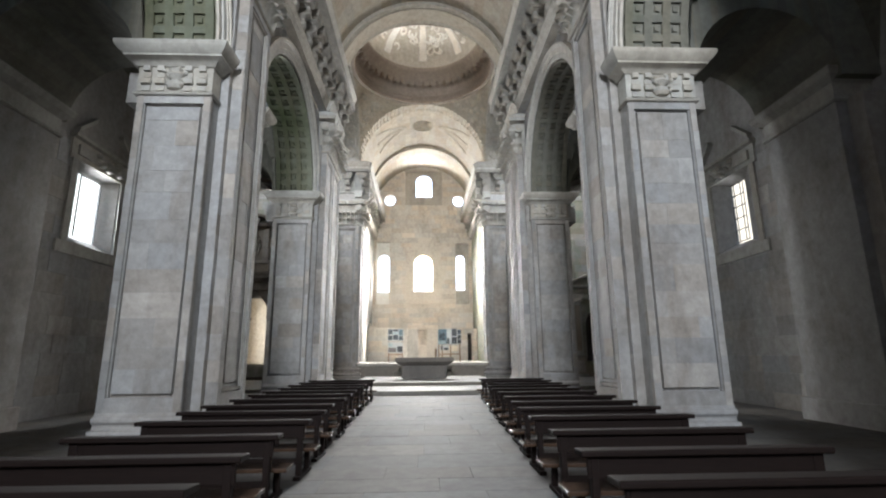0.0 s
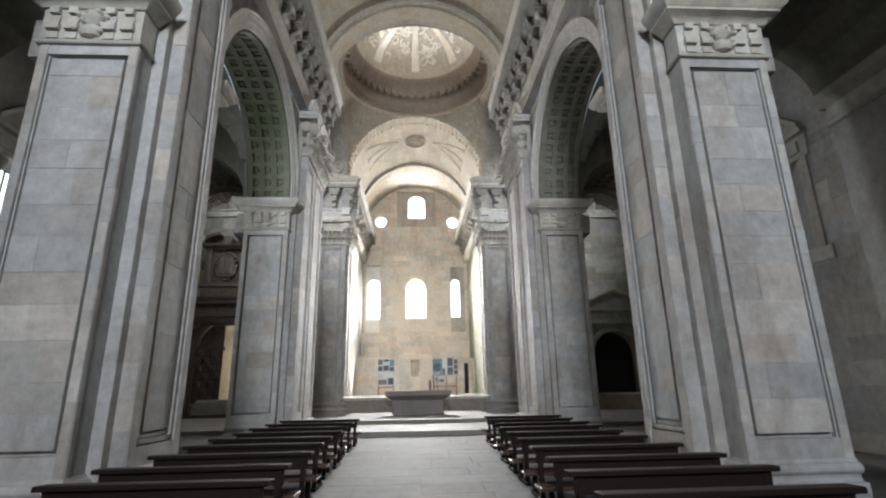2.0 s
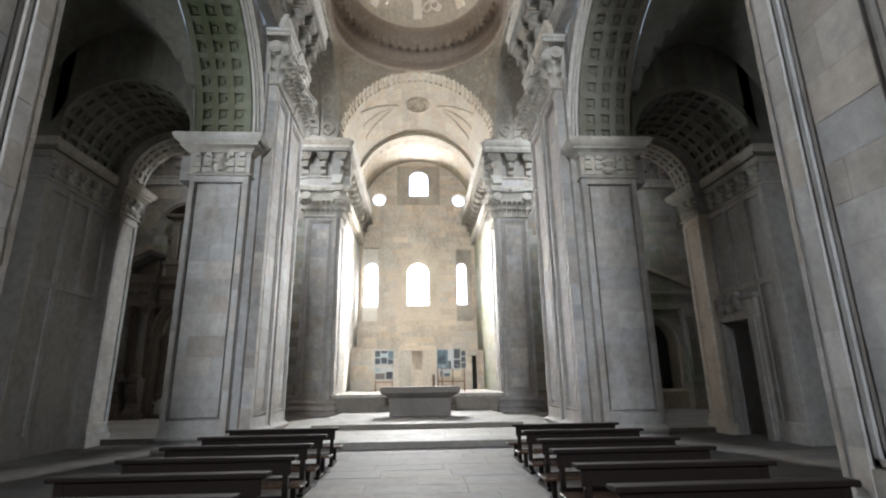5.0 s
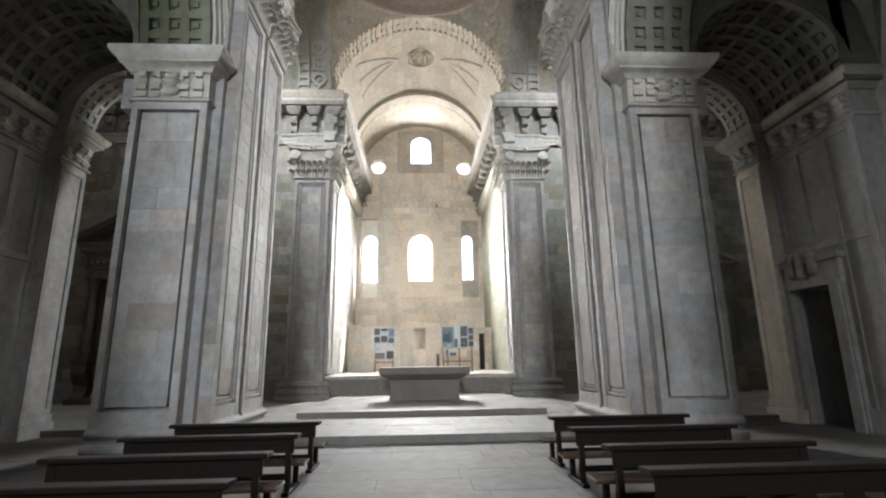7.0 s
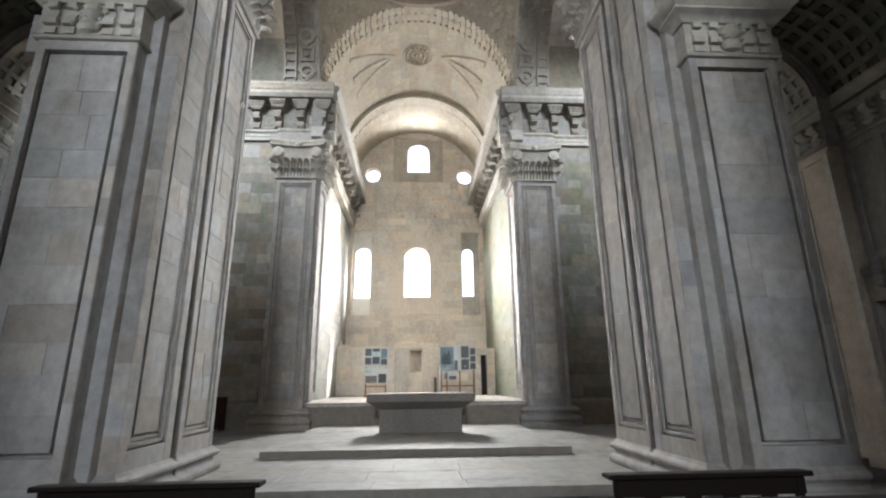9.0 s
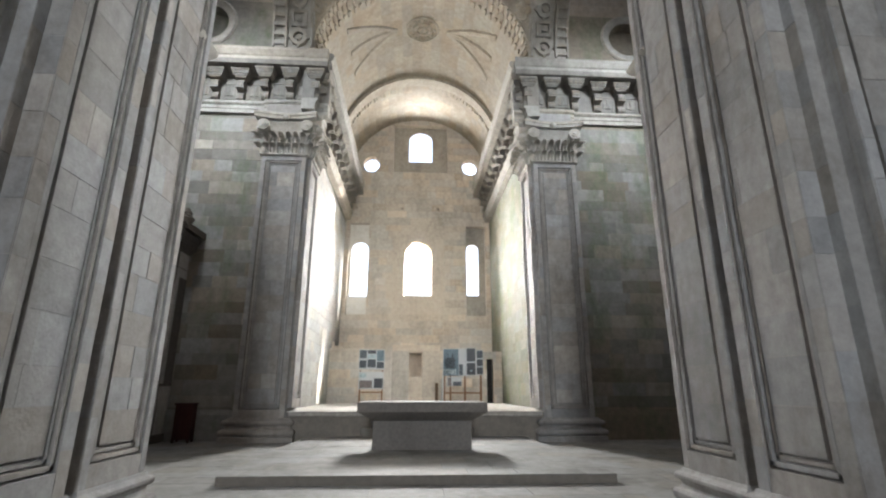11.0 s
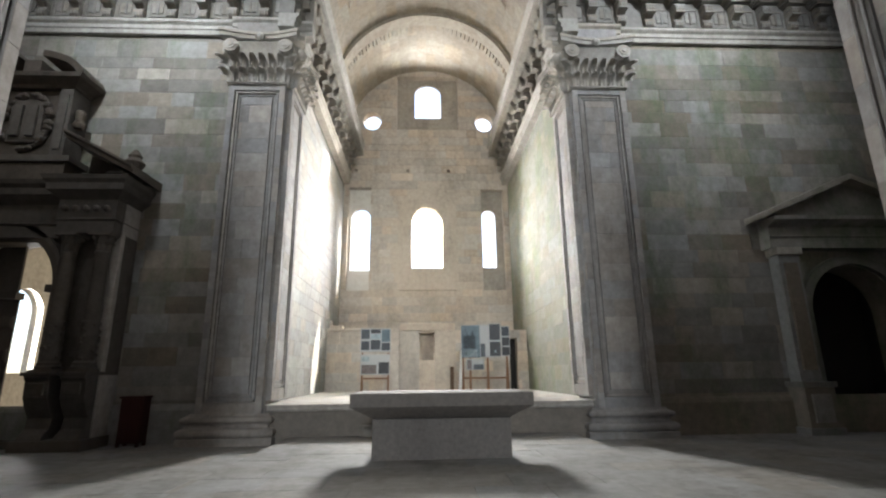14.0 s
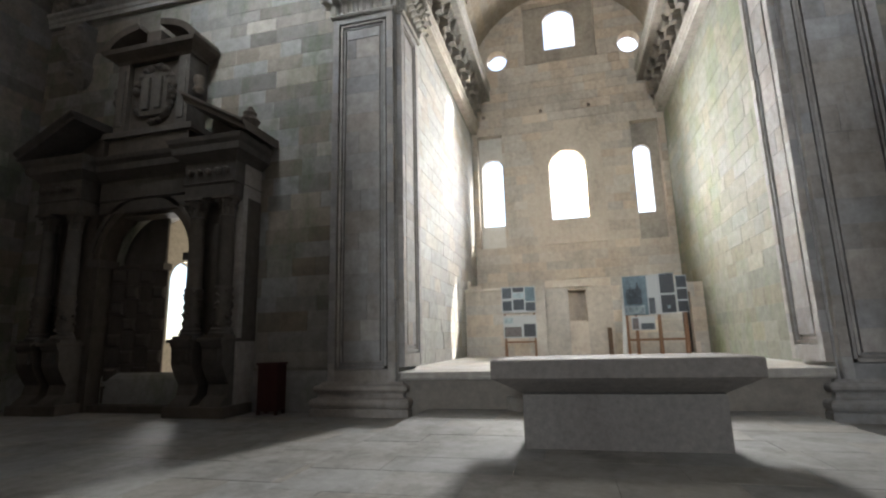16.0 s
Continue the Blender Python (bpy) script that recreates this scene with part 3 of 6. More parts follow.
def arcade(s, y0, y1, name):
    """Wall over one arch of the nave, its soffit coffers and archivolt."""
    b = Build()
    c, r, n = (y0 + y1) / 2, (y1 - y0) / 2, 40
    arc = [(c - r * math.cos(math.pi * i / n), SPRING + r * math.sin(math.pi * i / n)) for i in range(n + 1)]
    top = CAP1
    for i in range(n):
        (ya, za), (yb, zb) = arc[i], arc[i + 1]
        for x in (XI, XO):
            b.face((s * x, ya, za), (s * x, yb, zb), (s * x, yb, top), (s * x, ya, top))
    b.face((s * XI, y0, top), (s * XI, y1, top), (s * XO, y1, top), (s * XO, y0, top))
    root = struct(b.ob("wall_arcade_" + name, GREY), "ashlar wall over a round nave arch with coffered soffit", "wall")
    b = Build()
    for r0, r1, out in ((r, r + 0.14, 0.05), (r + 0.14, r + 0.17, 0.02), (r + 0.17, r + 0.34, 0.08), (r + 0.34, r + 0.40, 0.11), (r + 0.40, r + 0.47, 0.15)):
        ring_band(b, c, r0, r1, s * (XI - out), s * (XI + 0.02), SPRING)
    b.ob("archivolt", LIGHTST, root)
    # coffers: ribs that stand down from the soffit, in stone darkened for its shade
    b = Build()
    ring_band(b, c, r, r + 0.02, s * (XI + 0.004), s * (XO - 0.004), SPRING)
    for x in (XI + 0.03, XI + 0.45, XI + 0.85, XI + 1.25):
        ring_band(b, c, r - 0.07, r + 0.01, s * x, s * (x + 0.17), SPRING)
    for i in range(24):
        a = math.pi * (i + 0.5) / 24
        for x in (XI + 0.325, XI + 0.735, XI + 1.135):
            ring_band(b, c, r - 0.05, r + 0.01, s * (x - 0.05), s * (x + 0.05), SPRING, 1, a - 0.016, a + 0.016)
    rows = 24
    for i in range(rows + 1):
        a = math.pi * i / rows
        ring_band(b, c, r - 0.065, r + 0.01, s * (XI + 0.03), s * (XO - 0.03), SPRING, 2, a - 0.024, a + 0.024)
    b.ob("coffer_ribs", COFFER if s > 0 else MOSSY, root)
    # voussoirs and ashlar on the nave face
    b = Build()
    for i in range(26):
        a0, a1 = math.pi * i / 26, math.pi * (i + 1) / 26
        ring_band(b, c, r + 0.49, r + 1.0, s * (XI - 0.008), s * (XI + 0.02), SPRING, 2, a0 + 0.002, a1 - 0.002)
    b.ob("voussoirs", GREY, root)["kind"] = "stuff"
    return root


BAYS = (("west", 2.7, 9.25), ("east", 11.95, 18.5))
for s in (-1, 1):
    for nm, y0, y1 in BAYS:
        arcade(s, y0, y1, ("north_" if s < 0 else "south_") + nm)
    b = Build()
    b.box(s * XI, s * XO, YW, 2.7, 0, CAP1)
    struct(b.ob("wall_nave_%s_west" % ("north" if s < 0 else "south"), GREY), "plain grey ashlar wall at the nave's west end", "wall")


def console():
    """A scrolled bracket with a ribbed cap, local: x along, y outwards, z up from the frieze's foot."""
    b = Build()
    prof = [(0, 0), (0.1, 0.0), (0.17, 0.05), (0.19, 0.14), (0.13, 0.24), (0.1, 0.3), (0.16, 0.36), (0.26, 0.42), (0.33, 0.52), (0.33, 0.62), (0.27, 0.7), (0.2, 0.74), (0.2, 0.8), (0, 0.8)]
    b.loft([[(x, o, z) for o, z in prof] for x in (-0.13, 0.13)])
    for x in (-0.08, 0.0, 0.08):
        b.loft([[(q, o + 0.025, z) for o, z in prof[1:-1]] + [(q, 0, 0.78), (q, 0, 0.02)] for q in (x - 0.022, x + 0.022)])
    for z in (0.16, 0.4, 0.6):
        b.box(-0.145, 0.145, 0.02, 0.2 if z < 0.3 else 0.36, z, z + 0.07)
    b.box(-0.2, 0.2, 0, 0.38, 0.8, 0.86)
    b.box(-0.26, 0.26, 0, 0.42, 0.86, 0.94)
    for i in range(7):
        b.box(-0.3 + 0.09 * i, -0.3 + 0.09 * i + 0.055, 0.3, 0.47, 0.94, 1.06)
    b.box(-0.3, 0.3, 0, 0.38, 0.94, 1.06)
    b.box(-0.33, 0.33, 0, 0.5, 1.06, 1.14)
    return b.data("console", FRIEZEST)


FRIEZEST = stone("weathered_frieze_stone", (0.205, 0.19, 0.168), (0.335, 0.315, 0.285), (0.105, 0.094, 0.08), 0.65, vary=0.8)
CONSOLE = console()


def entablature(root, p, q, out, breaks=(), step=0.92, start=0.45, edge=None):
    """Architrave, frieze with brackets and cornice from p to q. breaks: stretches (a, b) that stand 0.14 m forward."""
    p, q, out = Vector(p), Vector(q), Vector(out)
    u = (q - p).normalized()
    length = (q - p).length
    b = Build()
    arch = [(-0.3, 0.16), (0.03, 0.16), (0.03, 0.3), (0.06, 0.32), (0.06, 0.44), (0.12, 0.5), (0.14, 0.54), (0.14, 0.6), (-0.3, 0.6)]
    frz = [(-0.3, 0.6), (0.0, 0.6), (0.0, 1.62), (-0.3, 1.62)]
    under = [(-0.3, 1.62), (0.12, 1.62), (0.16, 1.72), (0.24, 1.76), (0.7, 1.8), (0.72, 1.81), (0.72, 2.0), (-0.3, 2.0)]
    cor = [(-0.3, 2.0), (0.72, 2.0), (0.72, 2.1), (0.66, 2.12), (0.66, 2.16), (0.7, 2.2), (0.76, 2.34), (0.78, 2.38), (0.78, 2.46), (0.74, 2.47), (0.74, 2.52), (0.05, 2.65), (-0.3, 2.65)]
    spans = []
    at = 0.0
    relief = Build()
    for a, c in breaks:
        if a > at:
            spans.append((at, a, 0.0))
        spans.append((a, c, 0.14))
        at = c
    if at < length:
        spans.append((at, length, 0.0))
    for a, c, f in spans:
        b.run([(o + (f if o > -0.3 else 0), z) for o, z in arch], p + u * a, p + u * c, out)
        relief.run([(o + (f if o > -0.3 else 0), z) for o, z in frz], p + u * a, p + u * c, out)
    top = Build()
    top.run(cor, p, q, out)
    top.ob("cornice_edge", edge or PALE, root)
    # underside in darker stone: the cornice's own shade put into colour
    top = Build()
    top.run(under, p, q, out)
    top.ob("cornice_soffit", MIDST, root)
    # panels between the brackets
    s = start
    marks = []
    while s < length - 0.2:
        marks.append(s)
        s += step
    for m in marks:
        f = max([0.14 if a - 0.05 < m < c + 0.05 else 0.0 for a, c in breaks] + [0.0])
        o = new("console", CONSOLE)
        o.matrix_basis = Matrix.Translation(p + u * m + out * f + Z * 0.62) @ Matrix.Rotation(math.atan2(out.y, out.x) - math.pi / 2, 4, "Z")
        o.parent = root
        if m + step < length:
            f2 = max([0.14 if a < m + step / 2 < c else 0.0 for a, c in breaks] + [0.0])
            if f2 == f:
                for a, c, z0, z1, d in ((0.2, step - 0.2, 0.72, 0.76, 0.03), (0.2, step - 0.2, 1.32, 1.36, 0.03), (0.2, 0.24, 0.72, 1.36, 0.03), (step - 0.24, step - 0.2, 0.72, 1.36, 0.03), (0.3, 0.42, 0.86, 1.2, 0.04), (0.44, step - 0.44, 0.82, 1.25, 0.05), (step - 0.42, step - 0.3, 0.86, 1.2, 0.04)):
                    if c > a:
                        pts = [p + u * (m + e) + out * (f2 + r) for e, r in ((a, -0.02), (c, -0.02), (c, d), (a, d))]
                        relief.loft([[e + Z * z0 for e in pts], [e + Z * z1 for e in pts]])
    b.ob("entablature", PALE, root)
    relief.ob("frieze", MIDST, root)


for s in (-1, 1):
    nm = "north" if s < 0 else "south"
    e = struct(new("cornice_nave_" + nm), "carved stone entablature with scrolled brackets along the nave", "cornice")
    brk = [(py - YW - 0.05, py - YW + pw + 0.05) for py, pw in PILA]
    entablature(e, (s * 4.02, YW, CAP1), (s * 4.02, 22.1, CAP1), (-s, 0, 0), brk, edge=LIGHTST)


def barrel(b, half, z, y0, y1, seed, rows=26, long=1.1, cx=0.0, rise=None, way="y", cy=0.0):
    """A barrel vault of separate stones, seen from below."""
    rnd = random.Random(seed)
    rise = rise or half
    for i in range(rows):
        a0, a1 = math.pi * i / rows, math.pi * (i + 1) / rows
        s = y0
        first = True
        while s < y1 - 0.01:
            e = min(y1, s + long * rnd.uniform(0.6, 1.4) * (rnd.uniform(0.3, 1) if first else 1))
            first = False
            if y1 - e < 0.25:
                e = y1
            g = 0.003
            pr = [(half * math.cos(a), rise * math.sin(a)) for a in (a0 + 0.0006, a1 - 0.0006)]
            if way == "y":
                b.face(*[(cx + h, t, z + v) for (h, v), t in ((pr[0], s + g), (pr[1], s + g), (pr[1], e - g), (pr[0], e - g))])
            else:
                b.face(*[(t, cy + h, z + v) for (h, v), t in ((pr[0], s + g), (pr[1], s + g), (pr[1], e - g), (pr[0], e - g))])
            s = e


def shell(b, half, z, y0, y1, n=32, thick=0.25, rise=None, way="y", cy=0.0, cx=0.0):
    rise = rise or half
    for r0 in (half + 0.012, half + thick):
        k = r0 / half
        pts = [(half * k * math.cos(math.pi * i / n), rise * k * math.sin(math.pi * i / n)) for i in range(n + 1)]
        if way == "y":
            b.loft([[(cx + h, t, z + v) for h, v in pts] for t in (y0, y1)], caps=False, closed=False)
        else:
            b.loft([[(t, cy + h, z + v) for h, v in pts] for t in (y0, y1)], caps=False, closed=False)


VR = 4.2
b = Build()
barrel(b, VR, COR1, YW, 22.0, 4)
shell(b, VR, COR1, YW, 22.0)
struct(b.ob("ceiling_nave_vault", VAULT), "barrel vault of weathered stone over the nave", "vault")


def arch_band(b, half, z, y0, y1, drop, n=48, rise=None, way="y", cx=0.0, cy=0.0):
    """A flat band under a barrel vault, drop deep."""
    rings = []
    for i in range(n + 1):
        a = math.pi * i / n
        c, q = math.cos(a), math.sin(a)
        sec = ((half - drop, y0), (half - drop, y1), (half + 0.05, y1), (half + 0.05, y0))
        if way == "y":
            rings.append([(cx + r * c, t, z + r * q) for r, t in sec])
        else:
            rings.append([(t, cy + r * c, z + r * q) for r, t in sec])
    b.loft(rings)


b = Build()
arch_band(b, VR, COR1, 20.6, 22.05, 0.16)
arch_band(b, VR, COR1, 9.85, 11.35, 0.1)
arch_band(b, VR, COR1, 20.9, 21.75, 0.2)
struct(b.ob("trim_nave_arches", VAULT), "stone transverse arches under the nave vault", "arch")

# ---- crossing: arches, pendentives, dome ----
CY, CH = 26.25, 4.2                         # the crossing's middle and half width
dome = struct(new("ceiling_crossing"), "domed crossing on pendentives with a carved white cupola", "dome")
b = Build()
R2 = CH * math.sqrt(2)
for qx in (-1, 1):
    for qy in (-1, 1):
        rows = []
        for i in range(15):
            h = CH * i / 14
            r = math.sqrt(max(R2 * R2 - h * h, 1e-6))
            a0 = math.acos(min(1, CH / r))
            rows.append([(qx * r * math.cos(a0 + (math.pi / 2 - 2 * a0) * j / 14), CY + qy * r * math.sin(a0 + (math.pi / 2 - 2 * a0) * j / 14), COR1 + h) for j in range(15)])
        b.loft(rows, caps=False, closed=False)
rnd = random.Random(21)
for qx in (-1, 1):
    for qy in (-1, 1):
        for i in range(64):
            h = CH * rnd.uniform(0.4, 0.97)
            r = math.sqrt(R2 * R2 - h * h) - 0.02
            a0 = math.acos(min(1, CH / r))
            a = a0 + (math.pi / 2 - 2 * a0) * rnd.uniform(0.2, 0.8)
            p = Vector((qx * r * math.cos(a), CY + qy * r * math.sin(a), COR1 + h))
            st = len(b.v)
            k = rnd.uniform(0.07, 0.17)
            b.lathe([(k * 1.1, -0.05), (k, 0.02), (k * 0.7, 0.05), (k * 0.3, 0.03)], 7)
            b.turned(Matrix.Translation(p) @ (Vector((0, CY, COR1)) - p).to_track_quat("Z", "Y").to_matrix().to_4x4() @ Matrix.Rotation(rnd.uniform(0, 3), 4, "Z") @ Matrix.Diagonal((1, rnd.uniform(0.35, 2.0), 1, 1)), st)
b.ob("pendentives", VAULT, dome)
b = Build()
ringp = [(4.22, 18.1), (4.02, 18.1), (3.98, 18.25), (4.05, 18.35), (4.0, 18.6), (4.08, 18.7), (4.08, 19.1), (4.0, 19.2), (3.85, 19.3), (3.8, 19.5), (3.62, 19.75), (3.55, 19.9), (3.4, 20.05), (3.34, 20.2), (3.34, 20.32), (3.6, 20.5), (4.4, 20.6)]
b.lathe(ringp, 64, (0, CY, 0), caps=False)
for i in range(48):
    a = 2 * math.pi * i / 48
    st = len(b.v)
    b.box(3.62, 4.06, -0.09, 0.09, 19.22, 19.5)
    b.turned(Matrix.Translation((0, CY, 0)) @ Matrix.Rotation(a, 4, "Z"), st)
b.ob("drum_cornice", stone("drum_stone", (0.17, 0.135, 0.11), (0.30, 0.25, 0.205), (0.16, 0.12, 0.10), 0.5), dome, smooth=True)
WHITE = stone("white_dome_plaster", (0.66, 0.63, 0.57), (0.80, 0.77, 0.71), (0.40, 0.37, 0.32), 0.4, vary=0.6)
b = Build()
RD, HD = 3.4, 2.3


def on_dome(rr, a):
    """A place on the cupola: rr from 0 at the crown to 1 at the rim."""
    return Vector((RD * rr * math.cos(a), CY + RD * rr * math.sin(a), 20.35 + HD * math.sqrt(max(0, 1 - rr * rr))))


b.loft([[on_dome(math.sin(math.pi / 2 * k / 14) if k else 0.001, 2 * math.pi * j / 48) for j in range(48)] for k in range(15)], caps=False)
b.ob("cupola", stone("cupola_ground", (0.40, 0.37, 0.32), (0.54, 0.50, 0.44), (0.28, 0.25, 0.21), 0.5, vary=0.7), dome, smooth=True)
# carved scrolls in eight panels between ribs
b = Build()
rnd = random.Random(5)
for i in range(8):
    a = math.pi / 8 + math.pi / 4 * i
    for da in (-math.pi / 8,):
        rings = []
        for k in range(9):
            rr = 0.12 + 0.86 * k / 8
            p = on_dome(rr, a + da)
            t = Vector((-math.sin(a + da), math.cos(a + da), 0))
            up = (Vector((0, CY, 20.3)) - p).normalized()
            w = 0.10 + 0.16 * rr
            rings.append([p - t * w, p + t * w, p + t * (w - 0.03) + up * 0.07, p - t * (w - 0.03) + up * 0.07])
        b.loft(rings)
    for k in range(20):
        rr = rnd.uniform(0.3, 0.92)
        aa = a + rnd.uniform(-0.24, 0.24)
        p = on_dome(rr, aa)
        up = (Vector((0, CY, 20.3)) - p).normalized()
        st = len(b.v)
        big, small = rnd.uniform(0.12, 0.32), rnd.uniform(0.06, 0.095)
        turn = rnd.uniform(0, 6)
        rings = []
        for j in range(9):
            q = turn + 4.4 * j / 8
            c = Vector((big * (1 - 0.06 * j) * math.cos(q), big * (1 - 0.06 * j) * math.sin(q), 0.03))
            rad = Vector((math.cos(q), math.sin(q), 0))
            rings.append([c + rad * small * math.cos(w) + Vector((0, 0, small * math.sin(w))) for w in (0, 1.26, 2.51, 3.77, 5.03)])
        b.loft(rings)
        b.turned(Matrix.Translation(p) @ up.to_track_quat("Z", "Y").to_matrix().to_4x4(), st)
b.ob("cupola_carving", WHITE, dome, smooth=True)

# ---- chancel ----
wall_ch = {}
for s in (-1, 1):
    nm = "north" if s < 0 else "south"
    b = Build()
    b.box(s * XCH, s * (XCH + 1.0), YE - 0.1, YEND + 0.9, 0, COR1 + 0.1)
    w = struct(b.ob("wall_chancel_" + nm, GREEN), "tall ashlar side wall of the chancel with green stains", "wall")
    wall_ch[s] = w
    o, u = ((-XCH, 30.9, FLOOR3), Y) if s < 0 else ((XCH, YEND, FLOOR3), -Y)
    lay(w, CHGREEN if s > 0 else CHPALE, o, u, YEND - 30.9, CAP1 - FLOOR3, Vector((-s, 0, 0)), 0.44, 0.9, 60 + s)
    # the arch's pilaster: one face to the crossing, one to the chancel
    b = Build()
    b.box(s * 4.05, s * 5.65, YC + 0.14, YE + 0.05, FLOOR1, ARCH1)
    b.box(s * 4.1, s * XCH, 30.6, 32.0, FLOOR3, ARCH1)
    p0 = (-5.63, YC + 0.14, 0) if s < 0 else (4.08, YC + 0.14, 0)
    panelled(b, w, GREY, p0, X, -Y, 1.55, 0.16, FLOOR1 + 0.66, CAP0, 81 + s, side=0.16)
    q0 = (-4.12, 30.66, 0) if s < 0 else (4.12, 32.0, 0)
    panelled(b, w, GREY, q0, u, Vector((-s, 0, 0)), 1.34, 0.2, FLOOR3 + 0.1, CAP0, 85 + s, side=0.18)
    wrap(b, BASE_PROFILE, mirrored([(5.72, YE), (5.72, YC - 0.04), (3.92, YC - 0.04), (3.92, YC + 0.5)][::-1], s), FLOOR1)
    b.ob("pilasters", GREY, w)
    put_capital(w, 1.55, 0.16, (s * 4.855, YC + 0.14, CAP0), 180)
    put_capital(w, 1.34, 0.2, (s * 4.12, 31.33, CAP0), -90 if s < 0 else 90)
    e = struct(new("cornice_chancel_" + nm), "carved stone entablature with brackets in the chancel", "cornice")
    entablature(e, (s * 4.1, YC - 0.12, CAP1), (s * 4.1, YEND, CAP1), (-s, 0, 0), [(0.0, 1.9)])
    # transept's east wall
    b = Build()
    b.box(s * 5.4, s * (XT + 0.6), YE, YE + 0.9, 0, COR1 + 6.0)
    t = struct(b.ob("wall_transept_east_" + nm, GREEN), "ashlar wall of the transept with mossy and brown stains", "wall")
    wall_ch[s, "t"] = t
    o = (-XT, YE, 1.15) if s < 0 else (5.4, YE, 1.15)
    lay(t, GREEN, o, X, XT - 5.4, CAP1 - 1.15, -Y, 0.42, 0.85, 90 + s)
    b = Build()
    b.run([(0, 0), (0.14, 0), (0.14, 0.78), (0.1, 0.86), (0.03, 0.92), (0, 0.92)], (s * 5.6, YE, FLOOR1), (s * XT, YE, FLOOR1), -Y)
    b.ob("dado", GREEN, t)
    e = struct(new("cornice_transept_" + nm), "carved stone entablature with brackets in the transept", "cornice")
    a, c = ((-XT, YE - 0.1, CAP1), (-3.5, YE - 0.1, CAP1)) if s < 0 else ((3.5, YE - 0.1, CAP1), (XT, YE - 0.1, CAP1))
    entablature(e, a, c, (0, -1, 0), [(XT - 5.8, XT - 4.0)] if s < 0 else [(0.5, 2.3)], start=0.5)

b = Build()
barrel(b, 4.3, COR1 + 0.1, 30.9, YEND, 8, rows=28, long=0.9)
shell(b, 4.3, COR1 + 0.1, 30.9, YEND)
vault_ch = struct(b.ob("ceiling_chancel_vault", VAULT), "pale barrel vault over the chancel with carved bands", "vault")
b = Build()
arch_band(b, 4.28, COR1 + 0.1, 30.4, 31.0, 0.1)
arch_band(b, 4.28, COR1 + 0.1, 37.9, 38.6, 0.14)
for y0, y1, dr, cnt in ((30.55, 30.95, 0.2, 44), (31.1, 31.5, 0.1, 44), (31.65, 31.95, 0.08, 44), (38.7, 39.2, 0.09, 60)):
    for i in range(cnt):
        a = math.pi * (i + 0.5) / cnt
        st = len(b.v)
        b.box(4.3 - dr, 4.32, y0, y1 - (0.12 if i % 3 == 1 else 0.0), -0.07, 0.07 if i % 2 else 0.03)
        b.turned(Matrix.Translation((0, 0, COR1 + 0.1)) @ Matrix.Rotation(-a, 4, "Y"), st)
# flat ribs that fan from the boss, and the boss itself
for sx in (-1, 1):
    for dy in (-1.5, 0, 1.5):
        rings = []
        for k in range(7):
            t = k / 6
            a = math.pi / 2 + sx * (0.28 + 0.6 * t)
            y = 34.2 + dy * t
            rings.append([(r * math.cos(a), y + w, COR1 + 0.1 + r * math.sin(a)) for r, w in ((4.31, -0.2), (4.31, 0.2), (4.25, 0.1), (4.25, -0.1))])
        b.loft(rings)
for i in range(16):
    a = 2 * math.pi * i / 16
    for rr, sz in ((0.6, 0.11), (0.36, 0.12), (0.12, 0.1)):
        st = len(b.v)
        b.lathe([(sz, 0.12), (sz * 0.9, 0.04), (sz * 0.3, 0.0)], 6)
        b.turned(Matrix.Translation((rr * math.cos(a), 34.2 + rr * math.sin(a), COR1 + 0.1 + 4.2)), st)
b.lathe([(0.82, 0.1), (0.82, 0.02), (0.76, 0.0), (0.72, 0.04), (0.72, 0.1)], 28, (0, 34.2, COR1 + 4.3), caps=False)
b.ob("carved_bands", VAULT, vault_ch)

# end wall with its windows
end = Build()
end.box(-XCH - 0.6, XCH + 0.6, YEND, YEND + 0.9, 0.0, COR1 + 5.2)
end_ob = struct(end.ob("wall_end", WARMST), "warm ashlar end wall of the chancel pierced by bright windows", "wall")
cuts = Build()
cuts.add(along_y(arch_outline(0.08, 1.45, 5.8, 9.85), YEND - 0.2, YEND + 0.4))
cuts.add(along_y(rect_outline(-4.1, -2.92, 5.82, 11.35), YEND - 0.2, YEND + 0.35))
cuts.add(along_y(rect_outline(2.9, 4.08, 5.8, 11.25), YEND - 0.2, YEND + 0.35))
cuts.add(along_y(rect_outline(-1.62, 1.78, 14.76, 18.05), YEND - 0.2, YEND + 0.4))
cuts2 = Build()
cuts2.add(along_y(arch_outline(0.03, 0.8, 6.92, 9.35), YEND - 0.3, YEND + 1.2))
cuts2.add(along_y(arch_outline(-3.45, 0.5, 6.92, 9.75), YEND - 0.3, YEND + 1.2))
cuts2.add(along_y(arch_outline(3.32, 0.36, 7.05, 9.85), YEND - 0.3, YEND + 1.2))
cuts2.add(along_y(arch_outline(0.1, 0.73, 15.65, 17.15, rise=0.6), YEND - 0.3, YEND + 1.2))
cuts2.add(along_y(oval_outline(-2.95, 15.25, 0.5, 0.55), YEND - 0.3, YEND + 1.2))
cuts2.add(along_y(oval_outline(3.2, 15.2, 0.5, 0.55), YEND - 0.3, YEND + 1.2))
pocket = Build()
